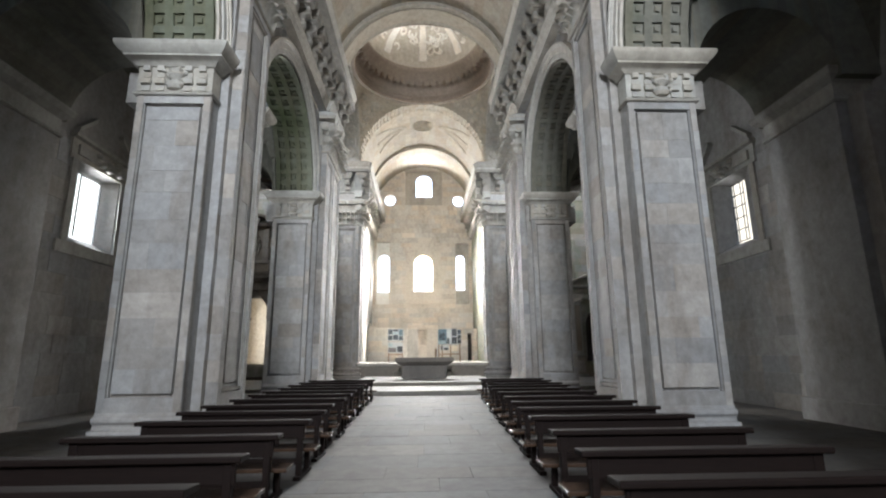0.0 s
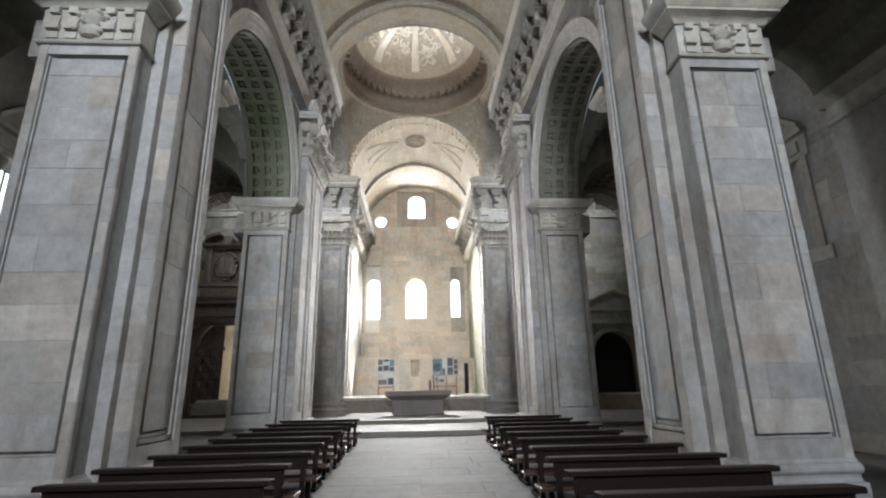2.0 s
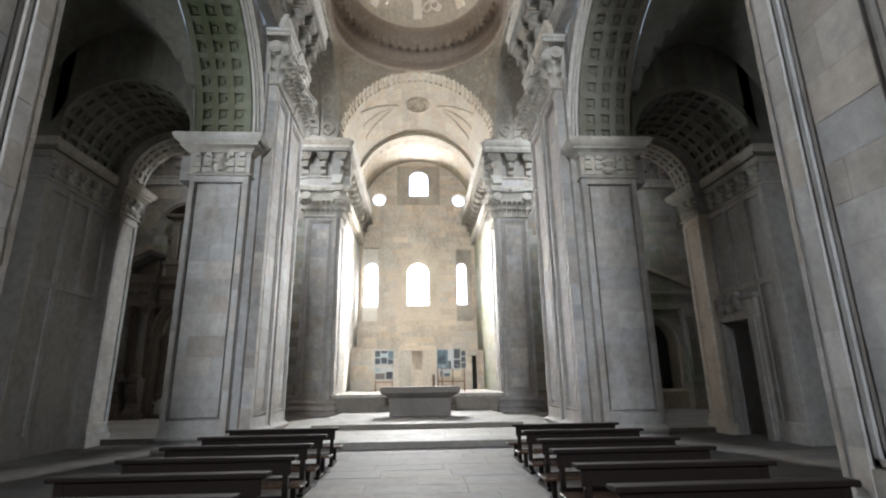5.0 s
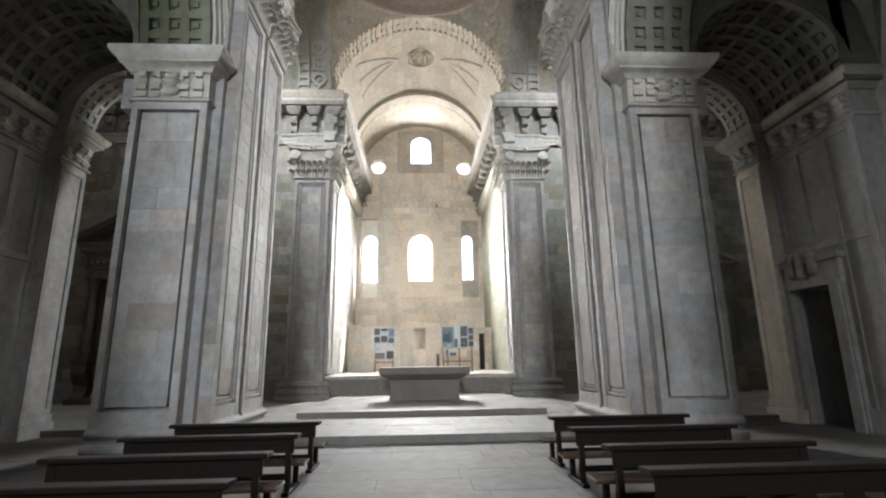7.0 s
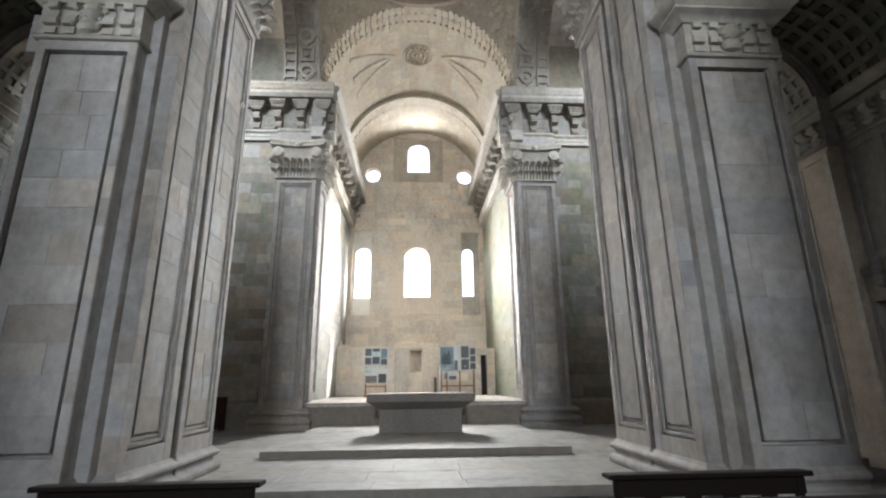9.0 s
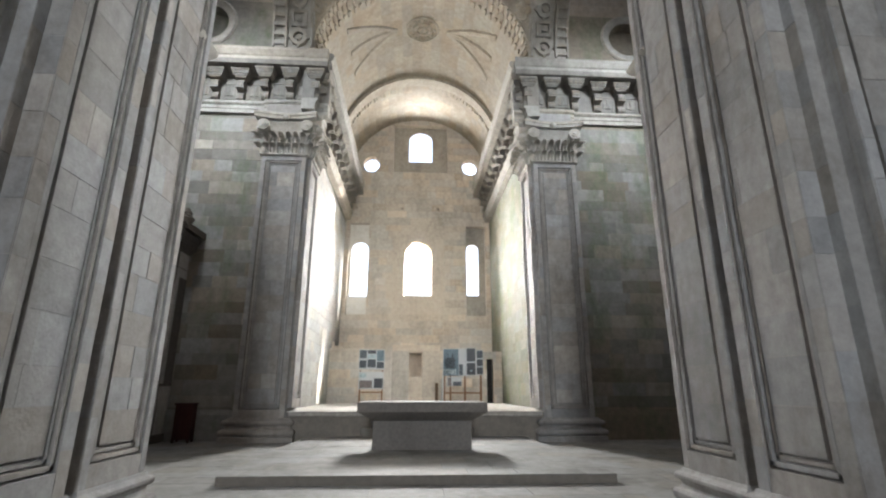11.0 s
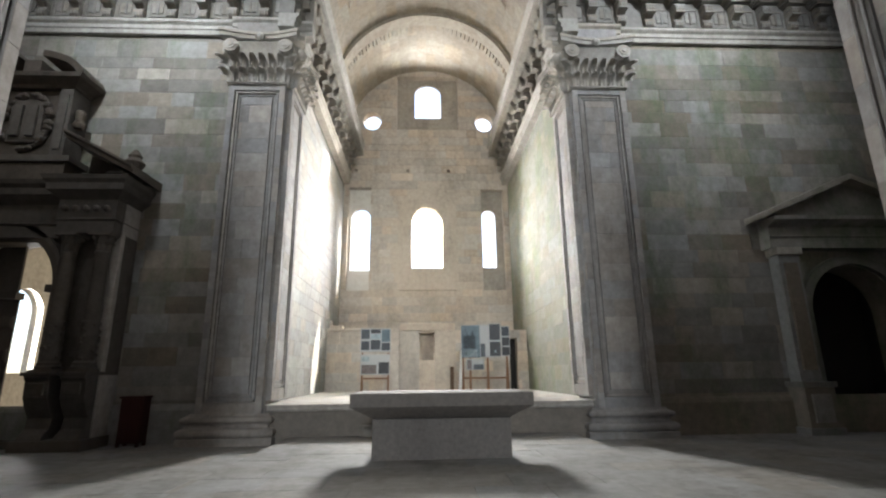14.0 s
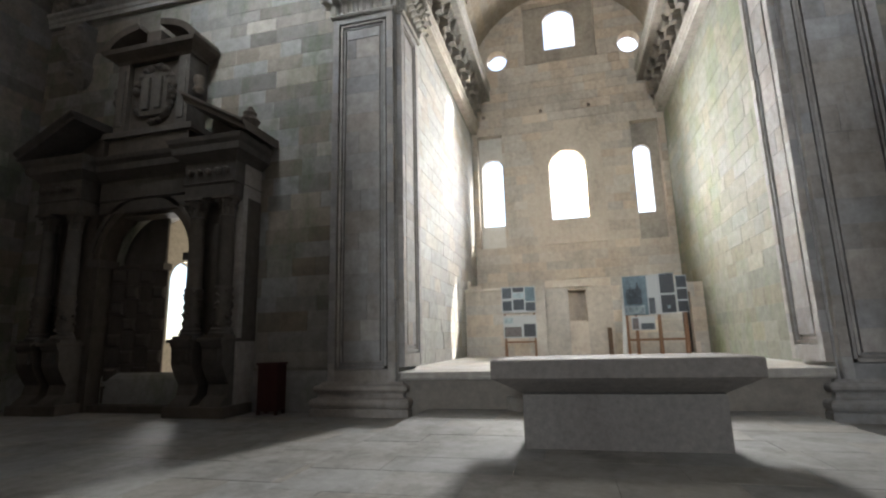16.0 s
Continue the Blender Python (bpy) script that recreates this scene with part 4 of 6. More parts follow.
for u0, u1, z0, z1 in ((-1.8, 1.8, 6.2, 12.6), (-4.9, -2.2, 6.2, 12.6), (2.2, 4.9, 6.2, 12.6), (-1.5, 1.7, 15.0, 18.6), (-4.0, -1.9, 14.2, 16.4), (2.2, 4.2, 14.2, 16.4)):
    pocket.add(along_y(rect_outline(u0, u1, z0, z1), YEND + 0.55, YEND + 1.3))
for x in (-3.76, 4.0):
    for z in (12.3, 14.1):
        cuts.box(x - 0.1, x + 0.1, YEND - 0.2, YEND + 0.3, z - 0.1, z + 0.1)
for x in (-1.0, 1.2):
    cuts.box(x - 0.08, x + 0.08, YEND - 0.2, YEND + 0.3, 12.22, 12.38)
stones = Build()
ashlar(stones, (-XCH, YEND, 3.4), X, 2 * XCH, 15.2, -Y, 0.42, 0.85, 0.03, 0.009, 3)
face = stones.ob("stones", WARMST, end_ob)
face["kind"] = "stuff"
for target in (end_ob, face):
    cut(target, cuts)
    cut(target, cuts2)
cut(end_ob, pocket)
# smooth render at the back of the window recesses, whiter where light fills them
for outline, mat in ((arch_outline(0.08, 1.43, 5.82, 9.85), WHITE), (rect_outline(-4.08, -2.94, 5.84, 11.33), WHITE),
                     (rect_outline(2.92, 4.06, 5.82, 11.23), PALE), (rect_outline(-1.6, 1.76, 14.78, 18.03), PALE)):
    back = 0.35 if len(outline) == 4 and outline[0][1] < 10 else 0.4
    plate = along_y(outline, YEND + back - 0.03, YEND + back + 0.004).ob("recess_render", mat, end_ob)
    cut(plate, cuts2)

# masonry podium at the end wall's foot
pod = Build()
pod.box(-XCH, XCH, 39.65, YEND + 0.05, FLOOR3 - 0.05, 3.55)
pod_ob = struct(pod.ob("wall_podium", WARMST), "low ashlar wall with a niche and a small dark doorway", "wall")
c = Build()
c.box(-0.36, 0.3, 39.3, 40.3, 2.28, 3.46)
c.box(3.56, 3.9, 39.3, 41.6, FLOOR3 - 0.02, 3.2)
c.box(-1.6, -1.22, 39.3, 40.4, FLOOR3 - 0.02, 3.62)
stones = Build()
ashlar(stones, (-XCH, 39.65, FLOOR3), X, 2 * XCH, 2.5, -Y, 0.42, 0.9, 0.03, 0.008, 7)
face = stones.ob("stones", WARMST, pod_ob)
face["kind"] = "stuff"
for target in (pod_ob, face):
    cut(target, c)
# dark sheet in the doorway, in place of the shade behind it
lining = Build()
lining.box(3.5, 3.96, 40.1, 40.2, FLOOR3 - 0.04, 3.3)
lining.ob("doorway_recess", UNLIT, pod_ob)
b = Build()
b.box(-1.2, 1.2, 39.5, 39.66, 3.55, 3.85)
b.box(-1.22, -0.36, 39.56, 39.66, FLOOR3, 3.55)
b.box(0.3, 1.22, 39.56, 39.66, FLOOR3, 3.55)
b.box(-0.36, 0.3, 39.56, 39.66, FLOOR3, 2.28)
b.box(-XCH, -2.0, 39.55, 39.75, 3.55, 3.66)
b.box(-4.2, -3.7, 39.7, 40.1, 3.66, 3.8)
b.box(-4.25, -4.15, 39.7, 39.9, 3.66, 4.0)
b.ob("panel", WARMST, pod_ob, bevel=0.01)
b = Build()
b.box(0.95, 1.1, 39.35, 39.5, FLOOR3, 2.0)
tagged(b.ob("wooden_post", OAK, bevel=0.01), "short dark wooden post standing by the niche", "post")

# ---- transept ----
ww_of = {}
for s in (-1, 1):
    nm = "north" if s < 0 else "south"
    b = Build()
    b.box(s * XT, s * (XT + 0.8), 21.4, YE + 0.9, 0, COR1 + 8)
    we = struct(b.ob("wall_transept_end_" + nm, GREEN), "mossy ashlar end wall of the transept", "wall")
    o = (-XT, 22.0, FLOOR1) if s < 0 else (XT, YE, FLOOR1)
    lay(we, GREEN, o, Y if s < 0 else -Y, YE - 22.0, COR1 - FLOOR1, Vector((-s, 0, 0)), 0.45, 0.95, 110 + s)
    cut(we, along_x(arch_outline(26.4, 1.1, 14.2, 16.2), s * (XT - 0.2), s * (XT + 1.0)))
    # west wall over the aisle
    b = Build()
    b.box(s * XO, s * (XT + 0.8), 21.4, 22.0, 0, COR1 + 6)
    ww = ww_of[s] = struct(b.ob("wall_transept_west_" + nm, GREY), "ashlar wall between aisle and transept with an arched opening", "wall")
    cut(ww, along_y(arch_outline(s * 7.5, 1.6, -0.1, 7.75, 20), 21.0, 22.4))
    cut(ww, along_y(oval_outline(s * 7.6, 16.0, 0.95, 0.95), 21.0, 22.4))
    b = Build()
    barrel(b, 4.45, COR1 + 2.6, s * 5.6 if s > 0 else -XT, XT if s > 0 else -5.6, 12 + s, way="x", cy=26.45)
    shell(b, 4.45, COR1 + 2.6, s * 5.6 if s > 0 else -XT, XT if s > 0 else -5.6, way="x", cy=26.45)
    tv = struct(b.ob("ceiling_transept_vault_" + nm, VAULT), "barrel vault of stone over the transept", "vault")
    # crossing arch towards the transept, with framed circles and squares
    b = Build()
    lo, hi = (4.15, 5.65)
    arch_band(b, 4.35, COR1, s * lo, s * hi, 0.15, way="x", cy=CY)
    R = 4.2
    for i in range(17):
        a = math.pi * (i + 0.75) / 17.5
        for part in range(2):
            st = len(b.v)
            if part == 0 and i % 2 == 0:
                for r0, r1, t in ((0.2, 0.33, 0.15), (0.0, 0.1, 0.1)):
                    n = 14
                    b.loft([[(r * math.cos(2 * math.pi * j / n), r * math.sin(2 * math.pi * j / n), z) for j in range(n)] for r, z in ((r1, -0.02), (r1, t), (max(r0, 0.01), t), (max(r0, 0.01), -0.02))], caps=False)
                for x0, x1, y0, y1 in ((-0.4, -0.32, -0.05, 0.05), (0.32, 0.4, -0.05, 0.05), (-0.05, 0.05, 0.3, 0.42), (-0.05, 0.05, -0.42, -0.3)):
                    b.box(x0, x1, y0, y1, -0.02, 0.13)
            elif part == 0:
                for x0, x1, y0, y1 in ((-0.3, 0.3, -0.3, -0.2), (-0.3, 0.3, 0.2, 0.3), (-0.3, -0.2, -0.2, 0.2), (0.2, 0.3, -0.2, 0.2), (-0.09, 0.09, -0.09, 0.09)):
                    b.box(x0, x1, y0, y1, -0.02, 0.13)
            else:
                for y0 in (-0.3, 0.05):
                    b.box(0.52, 0.9, y0, y0 + 0.13, -0.02, 0.13)
                b.box(0.44, 0.52, -0.4, 0.4, -0.02, 0.14)
                b.box(0.9, 0.97, -0.4, 0.4, -0.02, 0.14)
                b.box(-0.52, -0.44, -0.4, 0.4, -0.02, 0.14)
            place = Vector((s * 4.72, CY + R * math.cos(a), COR1 + R * math.sin(a)))
            m = Matrix(((s, 0, 0, 0), (0, -math.sin(a), -math.cos(a), 0), (0, math.cos(a), -math.sin(a), 0), (0, 0, 0, 1)))
            b.turned(Matrix.Translation(place) @ m, st)
    struct(b.ob("trim_crossing_arch_" + nm, PALE), "wide crossing arch carved with framed circles and squares", "arch")
    # lunette with a round window on the east side
    b = Build()
    rings = [[(s * 8.4 + r * math.cos(math.pi * 2 * j / 28), y, COR1 + 1.55 + r * math.sin(math.pi * 2 * j / 28)) for j in range(28)] for r, y in ((0.78, YE - 0.02), (0.95, YE - 0.06), (1.05, YE - 0.1), (1.12, YE - 0.05), (1.12, YE + 0.02))]
    b.loft(rings, caps=False)
    struct(b.ob("window_round_" + nm, PALE, smooth=True), "moulded stone ring of a round transept window", "window")
    cut(wall_ch[s, "t"], along_y(oval_outline(s * 8.4, COR1 + 1.55, 0.8, 0.8), YE - 0.3, YE + 0.5))

# ---- aisles ----
def ring_x(b, c, r0, r1, y0, y1, z, n=32, a0=0, a1=math.pi):
    """A half ring of square section round an arch that runs along x."""
    b.loft([[(c + r * math.cos(a), y, z + r * math.sin(a)) for y, r in ((y0, r0), (y1, r0), (y1, r1), (y0, r1))]
            for a in (a0 + (a1 - a0) * i / n for i in range(n + 1))])


def coffered(b, c, r, y0, y1, z, cols, rows, rib=0.15):
    """Ribs and studs of square coffers under an arch that runs along x."""
    step = (y1 - y0 - rib) / cols
    for i in range(cols + 1):
        ring_x(b, c, r - 0.1, r + 0.02, y0 + step * i, y0 + step * i + rib, z)
    half = rib / 2 / r
    for j in range(rows + 1):
        a = math.pi * j / rows
        ring_x(b, c, r - 0.095, r + 0.02, y0 + 0.01, y1 - 0.01, z, 2, a - half, a + half)
        for i in range(cols if j < rows else 0):
            m, y = a + math.pi / 2 / rows, y0 + step * (i + 0.5) + rib / 2
            ring_x(b, c, r - 0.05, r + 0.02, y - 0.06, y + 0.06, z, 1, m - 0.07 / r, m + 0.07 / r)


FRIEZE = [(-0.05, 0.62), (0.06, 0.62), (0.09, 0.66), (0.16, 0.72), (0.22, 0.76), (0.22, 0.8), (0.28, 0.86), (0.31, 0.92), (0.33, 0.96), (0.33, 1.03), (-0.05, 1.03)]


def carved_block(b, m):
    """A small bracket of rounded lobes; local x along, y outwards, z up."""
    st = len(b.v)
    b.loft([[(x, o, z) for o, z in ((-0.02, 0), (0.06, 0.02), (0.1, 0.1), (0.06, 0.2), (0.06, 0.26), (0.14, 0.34), (0.17, 0.44), (0.12, 0.53), (-0.02, 0.55))] for x in (-0.09, -0.04, 0.04, 0.09)])
    for x in (-0.12, 0.12):
        for z, k in ((0.1, 0.06), (0.24, 0.05), (0.4, 0.065)):
            q = len(b.v)
            b.lathe([(k, -0.03), (k * 0.9, 0.04), (k * 0.4, 0.07)], 7)
            b.turned(Matrix.Translation((x, 0.03, z)) @ Matrix.Rotation(-math.pi / 2, 4, "X"), q)
    b.turned(m, st)


def aisle_end(wall, arch, s):
    """Where the aisle meets the transept: a panelled wall, carved friezes, responds and two coffered arches."""
    way = Matrix.Rotation(math.pi / 2 * s, 4, "Z")
    b = Build()
    # raised frames of three upright fields, broken off over the doorway
    for y in (18.78, 19.58, 20.42, 21.2):
        b.box(s * 9.35, s * 9.41, y, y + 0.16, 0.5 if y < 19.8 else 4.15, 6.66)
    for z in (4.05, 6.5):
        b.box(s * 9.356, s * 9.41, 18.79, 21.35, z, z + 0.16)
    b.box(s * 9.3, s * 9.41, 18.7, 19.75, 0, 0.5)
    b.ob("panel_frame", GREY, wall, bevel=0.012)
    b = Build()
    edge = mirrored([(10.0, 21.385), (9.4, 21.385), (9.4, 18.75), (10.0, 18.75)], s)
    for prof in ([(-0.05, 0), (0.05, 0), (0.07, 0.03), (0.05, 0.06), (-0.05, 0.08)], FRIEZE):
        wrap(b, prof, edge, 6.72)
    for i in range(5):
        carved_block(b, Matrix.Translation((s * 9.39, 18.98 + 0.52 * i, 6.8)) @ way)
    b.ob("frieze", PALE, wall)
    # respond of the inner arch
    b = Build()
    b.box(s * 9.085, s * 9.5, 21.385, 22.35, 0, 6.75)
    for y in (21.4, 22.18):
        b.box(s * 9.045, s * 9.1, y, y + 0.15, 0.62, 6.6)
    for z in (0.5, 6.48):
        b.box(s * 9.05, s * 9.1, 21.4, 22.33, z, z + 0.14)
    b.box(s * 8.98, s * 9.5, 21.33, 22.42, 0, 0.32)
    b.box(s * 9.02, s * 9.5, 21.36, 22.38, 0.32, 0.5)
    # south respond in lighter stone to stand for the light on it
    b.ob("respond", WARMST if s > 0 else GREY, arch, bevel=0.012)
    b = Build()
    edge = mirrored([(9.6, 22.36), (9.08, 22.36), (9.08, 21.37), (9.6, 21.37)], s)
    for prof in ([(-0.05, 0), (0.05, 0), (0.07, 0.03), (0.05, 0.06), (-0.05, 0.08)], [(-0.05, 0.05), (0.01, 0.05), (0.01, 0.64), (-0.05, 0.64)], FRIEZE):
        wrap(b, prof, edge, 6.72)
    for y in (21.55, 22.15):
        carved_block(b, Matrix.Translation((s * 9.07, y, 6.8)) @ way)
    carved_block(b, Matrix.Translation((s * 9.07, 21.85, 6.84)) @ way @ Matrix.Diagonal((1.2, 1.3, 0.9, 1)))
    b.ob("respond_capital", PALE, arch)
    b = Build()
    b.box(s * 5.74, s * 5.9, 21.39, 22.0, 0, 7.76)
    coffered(b, s * 7.5, 1.6, 21.36, 22.3, 7.75, 3, 17, 0.11)
    for r0, r1, out in ((1.6, 1.72, 0.05), (1.72, 1.86, 0.09), (1.86, 1.92, 0.13)):
        ring_x(b, s * 7.5, r0, r1, 21.4 - out, 21.42, 7.75)
        ring_x(b, s * 7.5, r0, r1, 21.98, 22.3 + out, 7.75)
    b.ob("coffered_arch", PALE, arch)
    b = Build()
    coffered(b, s * 7.575, 1.825, 18.52, 21.3, 7.75, 6, 14, 0.15)
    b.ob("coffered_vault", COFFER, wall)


for s in (-1, 1):
    nm = "north" if s < 0 else "south"
    b = Build()
    b.box(s * XA, s * (XA + 0.45), YW, 22.0, 0, 12)
    w = struct(b.ob("wall_aisle_" + nm, GREY), "plain grey aisle wall with a splayed window", "wall")
    pane = (14.52, 15.48) if s < 0 else (14.72, 15.36)
    splay = along_x(rect_outline(13.75, 15.82, 4.75, 7.2), s * (XA - 0.05), s * (XA + 0.46), rect_outline(*pane, 5.05, 7.02))
    cut(w, splay)
    LATER.append((w, splay))
    b = Build()
    b.box(s * 9.4, s * (XA + 0.01), 18.75, 21.39, 0, 9)
    inner = b.ob("inner_wall", GREY, w)
    if s > 0:
        for target in (w, inner):
            cut(target, along_x(rect_outline(20.05, 21.3, -0.05, 3.2), 9.2, 10.9))
    lay(w, GREY, (s * XA, 11.8 if s < 0 else 18.4, 0.0), Y if s < 0 else -Y, 6.6, 7.6, Vector((-s, 0, 0)), 0.5, 1.0, 120 + s,
        skip=((2.0, 4.4, 4.4, 8.0),) if s < 0 else ((2.2, 4.6, 4.4, 8.0),))
    for yc, (y0, y1) in zip((10.6,), YP):
        b = Build()
        b.box(s * 9.1, s * XA, y0 + 0.3, y1 - 0.2 if y1 < 15 else 19.4, 0, 7.0)
        b.box(s * 9.35, s * XA, y0 - 0.1, y0 + 0.3, 0, 7.0)
        b.box(s * 9.0, s * XA, y0 + 0.2, y1 - 0.1 if y1 < 15 else 19.5, 0, 0.5)
        b.ob("respond", GREY, w, bevel=0.015)
        b = Build()
        wrap(b, [(-0.1, 0), (0.06, 0), (0.08, 0.04), (0.02, 0.1), (0.02, 0.45), (0.1, 0.5), (0.2, 0.58), (0.24, 0.68), (0.24, 0.75), (-0.1, 0.75)], mirrored([(XA, y0 + 0.3), (9.1, y0 + 0.3), (9.1, (y1 - 0.2) if y1 < 15 else 19.4), (XA, (y1 - 0.2) if y1 < 15 else 19.4)][::-1], s), 6.95)
        b.ob("impost", PALE, w)
    aisle_end(w, ww_of[s], s)
    # cross vaults and the arches between them
    b = Build()
    for y0, y1 in ((2.7, 9.25), (11.95, 18.5)):
        n = 20
        rows = []
        for i in range(n + 1):
            row = []
            for j in range(n + 1):
                p, q = -1 + 2 * i / n, -1 + 2 * j / n
                z = 7.75 + 3.2 * max(math.sqrt(max(0, 1 - p * p)), math.sqrt(max(0, 1 - q * q)))
                row.append((s * (7.875 + 2.125 * p), (y0 + y1) / 2 + (y1 - y0) / 2 * q, z))
            rows.append(row)
        b.loft(rows, caps=False, closed=False)
    b.box(s * XO, s * XA, YW, 2.7, 9.8, 10.1)
    for y0, y1 in ((9.25, 11.95), (18.5, 21.4)):
        n = 24
        for i in range(n):
            a0, a1 = math.pi * i / n, math.pi * (i + 1) / n
            mid, rad, low = (7.5, 1.6, 7.45) if y0 < 15 else (7.575, 1.825, 7.75)
            pr = [(mid + rad * math.cos(a), low + rad * math.sin(a)) for a in (a0, a1)]
            b.face(*[(s * x, y, z) for (x, z), y in ((pr[0], y0), (pr[1], y0), (pr[1], y1), (pr[0], y1))])
            for y in (y0, y1):
                b.face(*[(s * x, y, z) for x, z in (pr[0], pr[1], (pr[1][0], 11.2), (pr[0][0], 11.2))])
        for y in (y0, y1):
            b.face(*[(s * x, y, z) for x, z in ((9.1, 7.45), (10.0, 7.45), (10.0, 11.2), (9.1, 11.2))])
            b.face(*[(s * x, y, z) for x, z in ((5.7, 7.45), (5.9, 7.45), (5.9, 11.2), (5.7, 11.2))])
        b.face((s * 9.1, y0, 7.45), (s * 10, y0, 7.45), (s * 10, y1, 7.45), (s * 9.1, y1, 7.45))
    struct(b.ob("ceiling_aisle_" + nm, AISLEV), "groined vaults over the aisle, their shade put into the stone colour", "vault")
    b = Build()
    b.box(s * 5.6, s * (XA + 0.9), YW - 0.6, YW, 0, 12)
    struct(b.ob("wall_aisle_west_" + nm, GREY), "plain wall closing the aisle", "wall")

# west end
b = Build()
b.box(-XO, XO, YW - 0.8, YW, 0, 19)
ww = struct(b.ob("wall_west", GREY), "west wall of the nave with a large window", "wall")
cut(ww, along_y(arch_outline(-0.3, 2.4, 6.5, 10.0), YW - 1.2, YW + 0.3))

# ---- benches ----
ROWS_Y = (17.55, 16.25, 14.9, 13.7, 12.55, 11.4, 10.2, 9.1, 8.05, 6.95, 5.7, 4.6, 3.55)


def bench():
    """A church bench seen from behind: a top board over an apron, legs, low seat and foot rail; local x from the aisle outwards."""
    root = new("bench")
    tagged(root, "dark-stained wooden church bench on the stone floor", "bench", "rows of benches in the nave")
    W = 2.12
    b = Build()
    prof = [(-0.13, 0.68), (0.09, 0.68), (0.10, 0.69), (0.10, 0.715), (0.085, 0.725), (-0.125, 0.735), (-0.14, 0.725), (-0.14, 0.69)]
    b.loft([[(x, y, z) for y, z in prof] for x in (-0.06, W + 0.06)])
    b.ob("top_board", WOOD, root, bevel=0.006)
    b = Build()
    b.box(0, W, -0.075, -0.04, 0.50, 0.682)
    for x in (0.42, 0.86, 1.28, 1.7):
        b.box(x - 0.09, x + 0.09, -0.07, -0.045, 0.44, 0.505)
    b.ob("apron", WOOD, root, bevel=0.006)
    leg = None
    for x in (0.03, W - 0.10):
        for y0, y1, z1 in ((-0.085, -0.005, 0.69), (0.36, 0.43, 0.30)):
            b = Build()
            b.loft([[(x, y0 + 0.005, 0.0), (x + 0.07, y0 + 0.005, 0.0), (x + 0.07, y1 - 0.005, 0.0), (x, y1 - 0.005, 0.0)], [(x, y0, z1 * 0.5), (x + 0.07, y0, z1 * 0.5), (x + 0.07, y1, z1 * 0.5), (x, y1, z1 * 0.5)], [(x, y0, z1), (x + 0.07, y0, z1), (x + 0.07, y1, z1), (x, y1, z1)]])
            b.ob("leg", WOOD, root, bevel=0.006)
    for x in (0.02, W - 0.11):
        b = Build()
        b.box(x, x + 0.09, -0.16, 0.5, 0.0, 0.05)
        b.ob("foot", WOOD, root, bevel=0.008)
    b = Build()
    b.loft([[(x, y, z) for y, z in ((0.12, 0.305), (0.46, 0.305), (0.47, 0.315), (0.465, 0.345), (0.12, 0.345))] for x in (-0.13, W + 0.1)])
    b.ob("seat", SEATW, root, bevel=0.006)
    b = Build()
    b.box(0.04, W - 0.04, 0.02, 0.05, 0.16, 0.24)
    b.ob("rail", WOOD, root, bevel=0.004)
    return root


SEATW = plain("polished_dark_wood", (0.05, 0.03, 0.02), 0.22, grain=6, amount=0.4, stretch=(1, 12, 12))
first = bench()
first.matrix_basis = pose(2.02, ROWS_Y[0], 0)
rnd = random.Random(11)
for i, y in enumerate(ROWS_Y):
    if i:
        copy_thing(first, pose(1.40 + 0.047 * (y - 4.4) + rnd.uniform(-0.02, 0.03), y + rnd.uniform(-0.03, 0.03), 0, 0, 0, rnd.uniform(-0.7, 0.7)))
    copy_thing(first, pose(-1.54 - 0.012 * (y - 3.6) - 2.12 + rnd.uniform(-0.04, 0.04), y + rnd.uniform(-0.03, 0.03), 0, 0, 0, rnd.uniform(-0.7, 0.7)))


# ---- altar ----
def altar():
    root = new("altar")
    root.matrix_basis = pose(0.09, 27.4, FLOOR2)
    tagged(root, "plain grey stone altar with a heavy slab on the platform", "altar")
    b = Build()
    w, d = 1.56, 0.72
    prof = [(-0.36, 0.66), (-0.06, 0.84), (-0.04, 0.86), (0, 0.87), (0, 1.085), (-0.02, 1.1)]
    b.loft([[(sx * (w + o), sy * (d + o), z) for sx, sy in ((-1, -1), (1, -1), (1, 1), (-1, 1))] for o, z in prof])
    b.ob("slab", ALTAR, root, bevel=0.012)
    b = Build()
    b.box(-1.2, 1.2, -0.45, 0.45, -0.02, 0.66)
    b.ob("base", ALTAR, root, bevel=0.012)
    return root


ALTAR = stone("altar_granite", (0.175, 0.16, 0.145), (0.255, 0.235, 0.215), (0.12, 0.105, 0.095), 0.4, vary=0.5, grain=2.5)
altar()

# ---- display boards in the chancel ----
BOARD = plain("pale_board", (0.48, 0.50, 0.50), 0.45, grain=3, amount=0.1)
INKS = [plain("print_%d" % i, c, 0.35, grain=9, amount=0.7, bump=0.0) for i, c in enumerate(((0.02, 0.028, 0.035), (0.05, 0.062, 0.07), (0.085, 0.135, 0.16), (0.018, 0.02, 0.022), (0.34, 0.42, 0.45), (0.12, 0.10, 0.09)))]


